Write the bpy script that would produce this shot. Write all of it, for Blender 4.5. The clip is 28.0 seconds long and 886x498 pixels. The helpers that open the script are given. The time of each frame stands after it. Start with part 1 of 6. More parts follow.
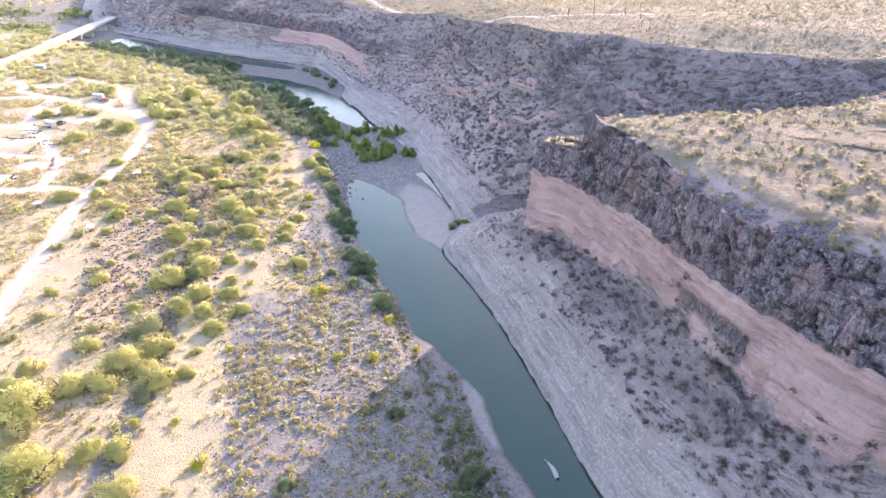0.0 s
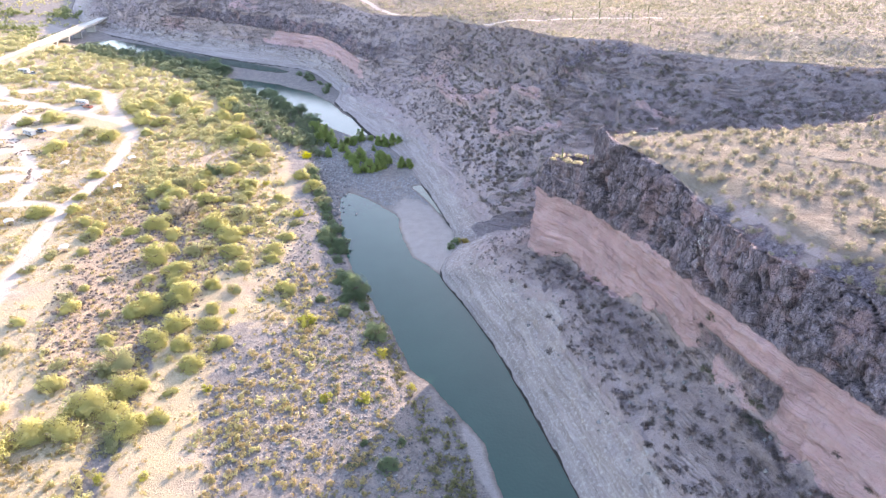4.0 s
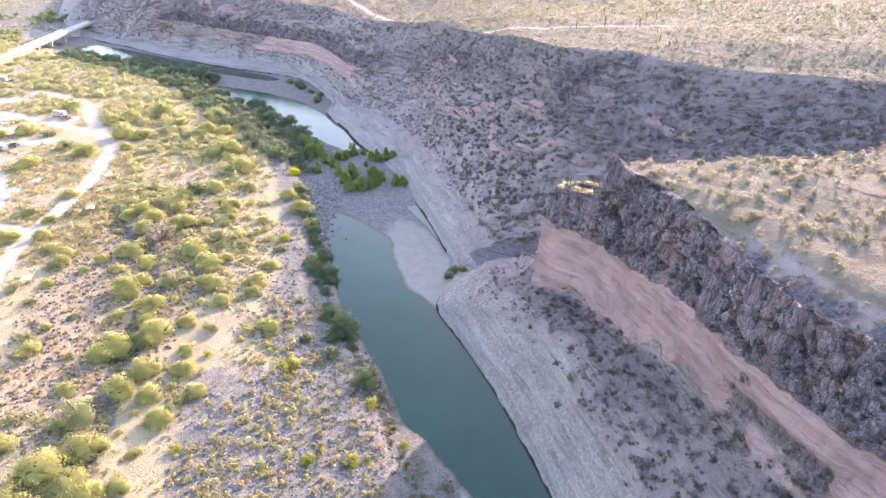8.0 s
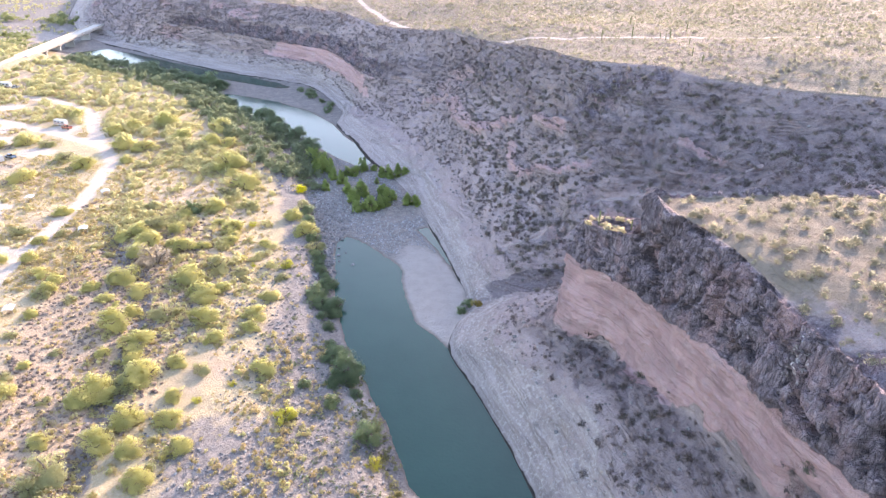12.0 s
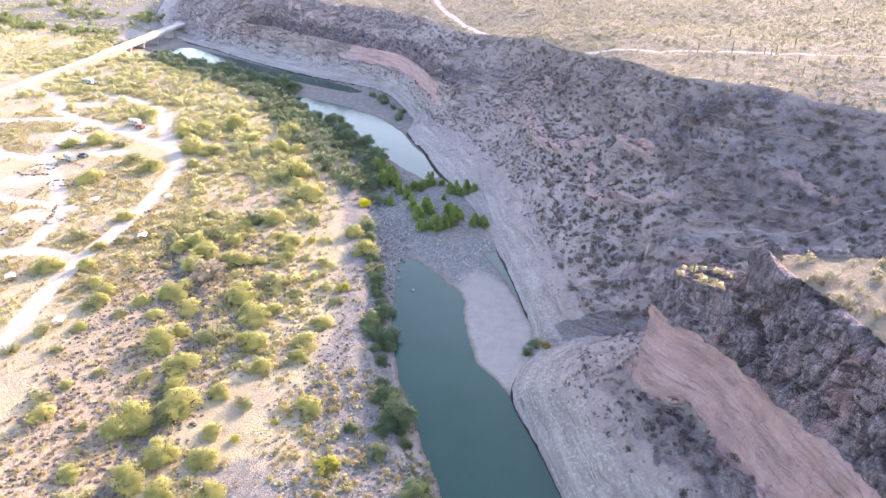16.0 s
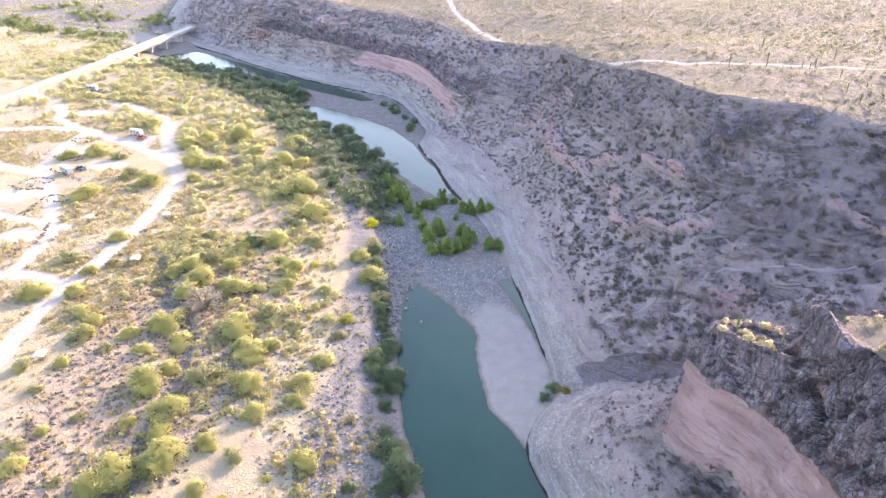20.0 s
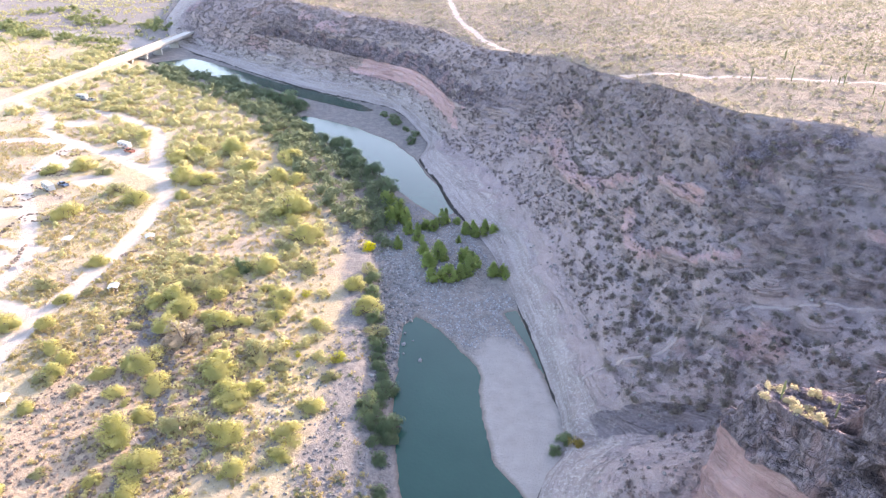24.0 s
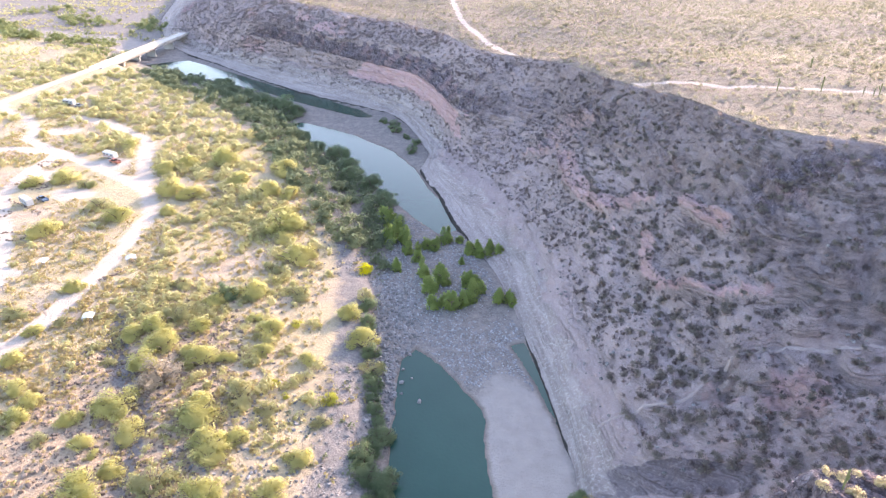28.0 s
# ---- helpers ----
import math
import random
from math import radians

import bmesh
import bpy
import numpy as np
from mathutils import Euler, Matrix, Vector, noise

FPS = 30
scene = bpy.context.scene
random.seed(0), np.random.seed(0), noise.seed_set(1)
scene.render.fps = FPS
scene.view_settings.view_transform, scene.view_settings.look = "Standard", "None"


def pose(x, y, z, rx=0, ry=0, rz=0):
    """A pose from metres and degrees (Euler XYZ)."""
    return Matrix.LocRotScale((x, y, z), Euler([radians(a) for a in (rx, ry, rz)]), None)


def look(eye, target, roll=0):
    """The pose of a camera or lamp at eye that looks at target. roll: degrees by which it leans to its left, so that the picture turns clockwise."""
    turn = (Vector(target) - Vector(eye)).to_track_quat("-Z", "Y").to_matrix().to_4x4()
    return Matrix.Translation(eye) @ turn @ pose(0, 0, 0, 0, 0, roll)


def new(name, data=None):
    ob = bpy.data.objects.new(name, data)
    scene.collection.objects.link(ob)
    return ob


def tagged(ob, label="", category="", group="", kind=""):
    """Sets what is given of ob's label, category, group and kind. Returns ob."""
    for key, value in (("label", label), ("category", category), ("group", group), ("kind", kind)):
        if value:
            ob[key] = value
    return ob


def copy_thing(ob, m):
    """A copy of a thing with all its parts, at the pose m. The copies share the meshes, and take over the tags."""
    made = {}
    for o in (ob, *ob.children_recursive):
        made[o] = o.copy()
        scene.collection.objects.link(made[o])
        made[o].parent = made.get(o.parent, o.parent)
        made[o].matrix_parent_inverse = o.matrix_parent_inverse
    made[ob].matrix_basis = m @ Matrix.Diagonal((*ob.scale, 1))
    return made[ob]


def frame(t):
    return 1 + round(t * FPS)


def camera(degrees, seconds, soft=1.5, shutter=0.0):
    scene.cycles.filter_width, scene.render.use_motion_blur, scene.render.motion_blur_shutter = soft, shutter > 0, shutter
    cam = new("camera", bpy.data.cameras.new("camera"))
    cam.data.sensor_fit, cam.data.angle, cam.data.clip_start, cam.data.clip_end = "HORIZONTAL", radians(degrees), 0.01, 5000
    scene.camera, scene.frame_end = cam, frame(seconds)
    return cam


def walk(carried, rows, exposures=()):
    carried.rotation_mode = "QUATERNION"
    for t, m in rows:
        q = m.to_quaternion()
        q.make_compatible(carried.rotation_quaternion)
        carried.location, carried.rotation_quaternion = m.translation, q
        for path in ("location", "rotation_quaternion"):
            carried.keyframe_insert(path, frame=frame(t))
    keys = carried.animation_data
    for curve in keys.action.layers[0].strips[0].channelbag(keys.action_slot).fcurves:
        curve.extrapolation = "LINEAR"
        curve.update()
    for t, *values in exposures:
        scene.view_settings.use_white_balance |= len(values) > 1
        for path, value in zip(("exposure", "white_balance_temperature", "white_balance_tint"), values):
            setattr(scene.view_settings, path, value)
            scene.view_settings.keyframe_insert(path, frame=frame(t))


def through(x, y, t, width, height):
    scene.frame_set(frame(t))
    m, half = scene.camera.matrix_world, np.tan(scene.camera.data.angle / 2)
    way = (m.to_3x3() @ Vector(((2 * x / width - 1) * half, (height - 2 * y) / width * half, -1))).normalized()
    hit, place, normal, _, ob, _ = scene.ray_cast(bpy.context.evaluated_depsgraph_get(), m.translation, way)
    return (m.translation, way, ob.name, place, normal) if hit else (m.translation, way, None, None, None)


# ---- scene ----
from mathutils import bvhtree

cam = camera(67.03, 28.0, soft=1.3)


def fly(t, x, y, z, heading, pitch, roll):
    return t, pose(x, y, z, 90 + pitch, 0, heading) @ pose(0, 0, 0, 0, 0, roll)


PATH = (
    fly(0, 0.00, -0.00, 110.00, 0.000, -28.877, -0.377),
    fly(1, 0.07, 3.74, 109.81, -0.003, -28.954, -0.354),
    fly(2, 0.17, 7.68, 109.71, -0.042, -28.990, -0.314),
    fly(3, 0.29, 11.95, 109.67, -0.082, -28.963, -0.295),
    fly(3.5, 0.35, 14.16, 109.65, -0.083, -28.990, -0.302),
    fly(5.5, 0.41, 23.44, 109.65, -0.229, -29.043, -0.252),
    fly(6, 0.47, 25.86, 109.64, -0.270, -29.021, -0.240),
    fly(7, 0.58, 30.67, 109.55, -0.315, -29.030, -0.228),
    fly(8, 0.68, 35.47, 109.50, -0.379, -29.007, -0.194),
    fly(9, 0.78, 40.22, 109.45, -0.464, -29.065, -0.104),
    fly(10, 0.79, 44.84, 109.43, -0.546, -29.060, -0.049),
    fly(10.5, 0.77, 47.13, 109.42, -0.597, -29.013, -0.016),
    fly(11, 0.76, 49.41, 109.43, -0.433, -28.981, -0.007),
    fly(11.5, 0.77, 51.67, 109.45, 0.147, -28.947, -0.036),
    fly(12, 0.79, 53.95, 109.49, 0.976, -28.922, -0.065),
    fly(12.5, 0.80, 56.24, 109.53, 1.808, -28.884, -0.106),
    fly(14.5, 0.52, 65.32, 109.30, 5.107, -28.811, -0.179),
    fly(15, 0.38, 67.56, 109.19, 5.932, -28.809, -0.161),
    fly(16, 0.10, 71.95, 109.02, 7.569, -28.867, -0.184),
    fly(16.5, 0.01, 74.06, 108.98, 8.397, -28.877, -0.228),
    fly(17, -0.08, 76.17, 108.98, 8.763, -28.896, -0.264),
    fly(17.5, -0.21, 78.27, 109.00, 8.769, -28.916, -0.273),
    fly(18, -0.40, 80.37, 109.05, 8.765, -28.914, -0.277),
    fly(19, -0.90, 84.51, 109.17, 8.795, -28.890, -0.286),
    fly(20, -1.44, 88.61, 109.23, 8.902, -28.855, -0.267),
    fly(21, -1.98, 92.80, 109.11, 9.007, -28.799, -0.296),
    fly(21.5, -2.21, 94.93, 109.03, 9.066, -28.766, -0.280),
    fly(23.5, -3.24, 103.04, 108.63, 9.177, -28.609, -0.239),
    fly(24, -3.52, 105.06, 108.62, 9.187, -28.613, -0.165),
    fly(25, -4.10, 109.16, 108.60, 9.250, -28.642, -0.118),
    fly(26, -4.66, 113.46, 108.58, 9.328, -28.726, -0.119),
    fly(27, -5.25, 117.76, 108.57, 9.435, -28.819, -0.134),
    fly(28, -5.94, 122.01, 108.53, 9.461, -28.902, -0.237),
)

# world, sun and exposure
SUN_EL, SUN_AZ = 18.0, 32.0  # degrees above the horizon; degrees clockwise from +y
world = bpy.data.worlds.new("sky")
scene.world = world
world.use_nodes = True
sky = world.node_tree.nodes.new("ShaderNodeTexSky")
sky.sky_type = "NISHITA"
sky.sun_disc = False
sky.sun_elevation, sky.sun_rotation = radians(SUN_EL), radians(SUN_AZ)
sky.air_density, sky.dust_density = 1.0, 1.0
world.node_tree.links.new(sky.outputs[0], world.node_tree.nodes["Background"].inputs[0])
world.node_tree.nodes["Background"].inputs[1].default_value = 0.15
sun = new("sun", bpy.data.lights.new("sun", "SUN"))
sun.data.energy, sun.data.angle, sun.data.color = 2.0, radians(0.5), (1.0, 0.86, 0.70)
sun.matrix_world = look((0, 0, 0), (-math.sin(radians(SUN_AZ)) * math.cos(radians(SUN_EL)), -math.cos(radians(SUN_AZ)) * math.cos(radians(SUN_EL)), -math.sin(radians(SUN_EL))))
sun.location = (300, 500, 300)
walk(cam, PATH, exposures=((0, 2.64, 6950, 24), (28, 2.64, 6950, 24)))


# materials
class Mat:
    """A small wrapper to wire a node material."""

    def __init__(self, name, rough=0.9, spec=0.2):
        self.m = bpy.data.materials.new(name)
        self.m.use_nodes = True
        self.t = self.m.node_tree
        self.b = self.t.nodes["Principled BSDF"]
        self.b.inputs["Roughness"].default_value = rough
        self.b.inputs["Specular IOR Level"].default_value = spec
        self.pos = self.t.nodes.new("ShaderNodeNewGeometry").outputs["Position"]
        self.obj = self.t.nodes.new("ShaderNodeTexCoord").outputs["Object"]

    def node(self, kind, **values):
        n = self.t.nodes.new("ShaderNode" + kind)
        for k, v in values.items():
            setattr(n, k, v)
        return n

    def put(self, socket, value):
        if isinstance(value, bpy.types.NodeSocket):
            self.t.links.new(value, socket)
        elif hasattr(value, "__len__") and len(value) == 3 and socket.type == "RGBA":
            socket.default_value = (*value, 1)
        else:
            socket.default_value = value

    def noise(self, scale, detail=4.0, rough=0.6, vec=None, stretch=None):
        n = self.node("TexNoise")
        vec = vec or self.pos
        if stretch:
            mp = self.node("Mapping")
            self.put(mp.inputs[0], vec)
            mp.inputs["Scale"].default_value = stretch
            vec = mp.outputs[0]
        self.put(n.inputs["Vector"], vec)
        n.inputs["Scale"].default_value, n.inputs["Detail"].default_value, n.inputs["Roughness"].default_value = scale, detail, rough
        return n.outputs["Fac"]

    def cells(self, scale, out="Color", feature="F1", vec=None):
        n = self.node("TexVoronoi", feature=feature)
        self.put(n.inputs["Vector"], vec or self.pos)
        n.inputs["Scale"].default_value = scale
        return n.outputs[out]

    def ramp(self, fac, lo, hi):
        n = self.node("MapRange", clamp=True)
        self.put(n.inputs[0], fac)
        n.inputs[1].default_value, n.inputs[2].default_value = lo, hi
        return n.outputs[0]

    def math(self, op, a, b=0.0):
        n = self.node("Math", operation=op)
        self.put(n.inputs[0], a), self.put(n.inputs[1], b)
        return n.outputs[0]

    def mix(self, fac, a, b, blend="MIX"):
        n = self.node("Mix", data_type="RGBA", blend_type=blend)
        self.put(n.inputs[0], fac), self.put(n.inputs[6], a), self.put(n.inputs[7], b)
        return n.outputs[2]

    def attr(self, name):
        return self.node("Attribute", attribute_name=name).outputs["Fac"]

    def rand(self):
        return self.node("ObjectInfo").outputs["Random"]

    def island(self):
        return self.node("NewGeometry").outputs["Random Per Island"]

    def bump(self, height, strength=0.5, dist=0.3):
        n = self.node("Bump")
        n.inputs["Strength"].default_value, n.inputs["Distance"].default_value = strength, dist
        self.put(n.inputs["Height"], height)
        self.put(self.b.inputs["Normal"], n.outputs[0])

    def color(self, c):
        self.put(self.b.inputs["Base Color"], c)
        return self.m


def canyon_material():
    k = Mat("canyon_rock_and_soil", 0.95, 0.1)
    big, mid, fine, grit = k.noise(0.03), k.noise(0.25, 6), k.noise(1.3, 6, 0.7), k.noise(4.5, 4, 0.7)
    soil = k.mix(k.ramp(mid, 0.35, 0.65), (0.358, 0.278, 0.27), (0.445, 0.357, 0.35))
    soil = k.mix(k.ramp(big, 0.4, 0.62), soil, (0.40, 0.324, 0.315))
    soil = k.mix(k.ramp(fine, 0.54, 0.66), soil, (0.45, 0.39, 0.365))
    soil = k.mix(k.math("MULTIPLY", k.ramp(grit, 0.54, 0.66), 0.55), soil, (0.19, 0.155, 0.148))
    soil = k.mix(k.math("MULTIPLY", k.ramp(k.noise(2.7, 5, 0.75), 0.55, 0.63), 0.75), soil, (0.50, 0.435, 0.41))
    soil = k.mix(k.math("MULTIPLY", k.ramp(k.noise(1.0, 5, 0.7, stretch=(0.5, 0.12, 0.3)), 0.53, 0.62), 0.3), soil, (0.24, 0.195, 0.19))
    strata = k.noise(1.0, 6, 0.7, stretch=(0.03, 0.03, 1.3))
    lines = k.noise(1.0, 5, 0.65, stretch=(0.05, 0.05, 4.5))
    ledges = k.math("MULTIPLY", k.ramp(lines, 0.5, 0.64), k.ramp(k.noise(0.09, 4), 0.42, 0.6))
    soil = k.mix(k.math("MULTIPLY", ledges, 0.35), soil, (0.16, 0.125, 0.115))
    soil = k.mix(k.math("MULTIPLY", k.ramp(k.noise(0.055, 5, 0.7), 0.52, 0.66), 0.6), soil, (0.425, 0.33, 0.31))
    pale = k.mix(k.ramp(strata, 0.36, 0.62), (0.465, 0.398, 0.378), (0.325, 0.268, 0.252))
    broken = k.ramp(k.noise(0.12, 5, 0.7), 0.42, 0.62)
    pale = k.mix(k.math("MULTIPLY", k.math("MULTIPLY", k.ramp(lines, 0.54, 0.60), broken), 0.65), pale, (0.21, 0.18, 0.172))
    pale = k.mix(k.ramp(fine, 0.5, 0.68), pale, (0.55, 0.50, 0.46))
    pink = k.mix(k.ramp(strata, 0.38, 0.60), (0.585, 0.385, 0.375), (0.53, 0.345, 0.338))
    pink = k.mix(k.math("MULTIPLY", k.ramp(k.noise(0.7, 7, 0.75), 0.42, 0.66), 0.5), pink, (0.56, 0.43, 0.415))
    pink = k.mix(k.math("MULTIPLY", k.math("MULTIPLY", k.ramp(lines, 0.55, 0.61), broken), 0.55), pink, (0.33, 0.235, 0.228))
    pink = k.mix(k.math("MULTIPLY", k.ramp(mid, 0.5, 0.72), 0.5), pink, (0.55, 0.435, 0.425))
    pink = k.mix(k.math("MULTIPLY", k.ramp(k.noise(1.0, 5, 0.7, stretch=(0.7, 0.7, 0.08)), 0.55, 0.68), 0.45), pink, (0.38, 0.27, 0.255))
    beds = k.math("ABSOLUTE", k.math("SUBTRACT", k.noise(1.0, 4, 0.6, stretch=(0.012, 0.012, 0.75)), 0.5))
    joint = k.math("MULTIPLY", k.math("SUBTRACT", 1.0, k.ramp(beds, 0.0, 0.018)), k.ramp(k.noise(0.2, 5, 0.7), 0.36, 0.56))
    pink = k.mix(k.math("MULTIPLY", joint, 0.75), pink, (0.31, 0.205, 0.198))
    pink = k.mix(k.ramp(grit, 0.62, 0.72), pink, (0.30, 0.20, 0.175))
    cols = k.noise(1.0, 7, 0.72, stretch=(1.1, 1.1, 0.3))
    dark = k.mix(k.ramp(cols, 0.39, 0.61), (0.125, 0.103, 0.119), (0.345, 0.292, 0.322))
    wv = k.node("Mapping")
    wv.inputs["Scale"].default_value = (1.3, 1.3, 0.38)
    wv.inputs["Rotation"].default_value = (-0.2, 0.3, 0)
    bent = k.node("VectorMath", operation="MULTIPLY_ADD")
    k.put(bent.inputs[0], k.node("TexNoise").outputs["Color"])
    bent.inputs[1].default_value = (0.5, 0.5, 0.5)
    k.put(bent.inputs[2], k.pos)
    k.put(wv.inputs[0], bent.outputs[0])
    facet = k.node("SeparateColor")
    k.put(facet.inputs[0], k.cells(1.0, "Color", vec=wv.outputs[0]))
    seam = k.cells(1.0, "Distance", "DISTANCE_TO_EDGE", vec=wv.outputs[0])
    dark = k.mix(k.math("MULTIPLY", facet.outputs[0], 0.3), dark, (0.37, 0.315, 0.335))
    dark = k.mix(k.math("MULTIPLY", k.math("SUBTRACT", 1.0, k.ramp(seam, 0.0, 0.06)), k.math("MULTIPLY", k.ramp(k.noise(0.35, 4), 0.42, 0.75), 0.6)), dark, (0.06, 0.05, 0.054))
    chip = k.node("SeparateColor")
    wv2 = k.node("Mapping")
    wv2.inputs["Scale"].default_value = (2.1, 2.1, 0.8)
    wv2.inputs["Rotation"].default_value = (0.35, 0.25, 0)
    k.put(wv2.inputs[0], bent.outputs[0])
    k.put(chip.inputs[0], k.cells(1.0, "Color", vec=wv2.outputs[0]))
    dark = k.mix(k.math("MULTIPLY", k.ramp(chip.outputs[0], 0.7, 0.95), 0.4), dark, (0.42, 0.37, 0.395))
    dark = k.mix(k.math("MULTIPLY", k.ramp(chip.outputs[1], 0.62, 0.9), 0.5), dark, (0.095, 0.078, 0.088))
    dark = k.mix(k.math("MULTIPLY", k.ramp(k.noise(1.0, 5, 0.6, stretch=(0.12, 0.12, 0.05)), 0.5, 0.6), 0.7), dark, (0.42, 0.29, 0.29))
    dark = k.mix(k.math("MULTIPLY", k.ramp(fine, 0.60, 0.72), 0.5), dark, (0.38, 0.345, 0.35))
    dark = k.mix(k.ramp(k.math("ADD", k.math("MULTIPLY", k.attr("stain"), 0.5), k.math("MULTIPLY", k.math("SUBTRACT", fine, 0.5), 2.0)), 0.5, 0.7), dark, (0.62, 0.60, 0.58))
    dark = k.mix(k.ramp(grit, 0.58, 0.68), dark, (0.06, 0.05, 0.052))
    top = k.mix(k.ramp(mid, 0.35, 0.65), (0.245, 0.195, 0.16), (0.315, 0.265, 0.222))
    top = k.mix(k.ramp(fine, 0.5, 0.66), top, (0.235, 0.195, 0.15))
    top = k.mix(k.math("MULTIPLY", k.ramp(k.noise(0.018, 5, 0.65), 0.45, 0.6), 0.55), top, (0.22, 0.20, 0.15))
    top = k.mix(k.ramp(grit, 0.6, 0.7), top, (0.17, 0.135, 0.11))
    jit = k.math("MULTIPLY", k.math("SUBTRACT", k.noise(0.4, 7, 0.75), 0.5), 0.6)

    def mask(name):
        return k.ramp(k.math("ADD", k.attr(name), jit), 0.4, 0.6)

    c = k.mix(mask("pale"), soil, pale)
    banded = k.mix(k.math("MULTIPLY", k.ramp(lines, 0.4, 0.68), k.ramp(mid, 0.2, 0.6)), (0.22, 0.187, 0.195), (0.06, 0.05, 0.055))
    banded = k.mix(k.math("MULTIPLY", k.ramp(fine, 0.5, 0.66), 0.6), banded, (0.36, 0.31, 0.31))
    c = k.mix(k.math("MULTIPLY", mask("banded"), 0.85), c, banded)
    rubble = k.mix(k.ramp(k.noise(0.6, 6, 0.72), 0.36, 0.64), (0.205, 0.163, 0.164), (0.33, 0.265, 0.26))
    rubble = k.mix(k.math("MULTIPLY", k.ramp(k.noise(0.1, 5, 0.65), 0.46, 0.62), 0.7), rubble, (0.345, 0.285, 0.27))
    rubble = k.mix(k.math("MULTIPLY", k.ramp(grit, 0.54, 0.66), 0.7), rubble, (0.165, 0.14, 0.14))
    c = k.mix(k.math("MULTIPLY", k.ramp(k.math("ADD", k.attr("rubble"), jit), 0.3, 0.7), 0.85), c, rubble)
    c = k.mix(mask("plateau"), c, top)
    c = k.mix(mask("pink"), c, pink)
    c = k.mix(mask("dark"), c, dark)
    # dark strip at the waterline: the undercut bank's shade, painted as colour
    c = k.mix(k.ramp(k.attr("waterline_shade"), 0.4, 0.6), c, (0.055, 0.05, 0.045))
    # near-black mixed into cracks and clefts deepens their shade by colour
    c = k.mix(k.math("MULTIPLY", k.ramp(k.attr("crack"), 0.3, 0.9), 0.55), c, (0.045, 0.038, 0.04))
    c = k.mix(k.math("MULTIPLY", k.ramp(k.attr("track"), 0.3, 0.7), 0.85), c, (0.58, 0.505, 0.475))
    solid = k.math("SUBTRACT", 1.0, k.math("MULTIPLY", mask("dark"), 0.8))
    h = k.math("MULTIPLY", k.math("ADD", k.math("MULTIPLY", mid, 1.2), fine), solid)
    slabs = k.math("ADD", k.math("MULTIPLY", facet.outputs[1], 1.1), k.math("ADD", k.math("MULTIPLY", chip.outputs[2], 0.8), k.math("MULTIPLY", k.ramp(seam, 0.0, 0.12), 0.4)))
    h = k.math("ADD", h, k.math("MULTIPLY", k.math("ADD", slabs, k.math("MULTIPLY", cols, 0.7)), mask("dark")))
    h = k.math("ADD", h, k.math("MULTIPLY", k.math("MULTIPLY", lines, k.math("MAXIMUM", mask("pink"), mask("pale"))), 0.8))
    h = k.math("ADD", h, k.math("MULTIPLY", ledges, -0.6))
    h = k.math("ADD", h, k.math("MULTIPLY", grit, 0.4))
    k.bump(h, 1.0, 0.9)
    return k.color(c)


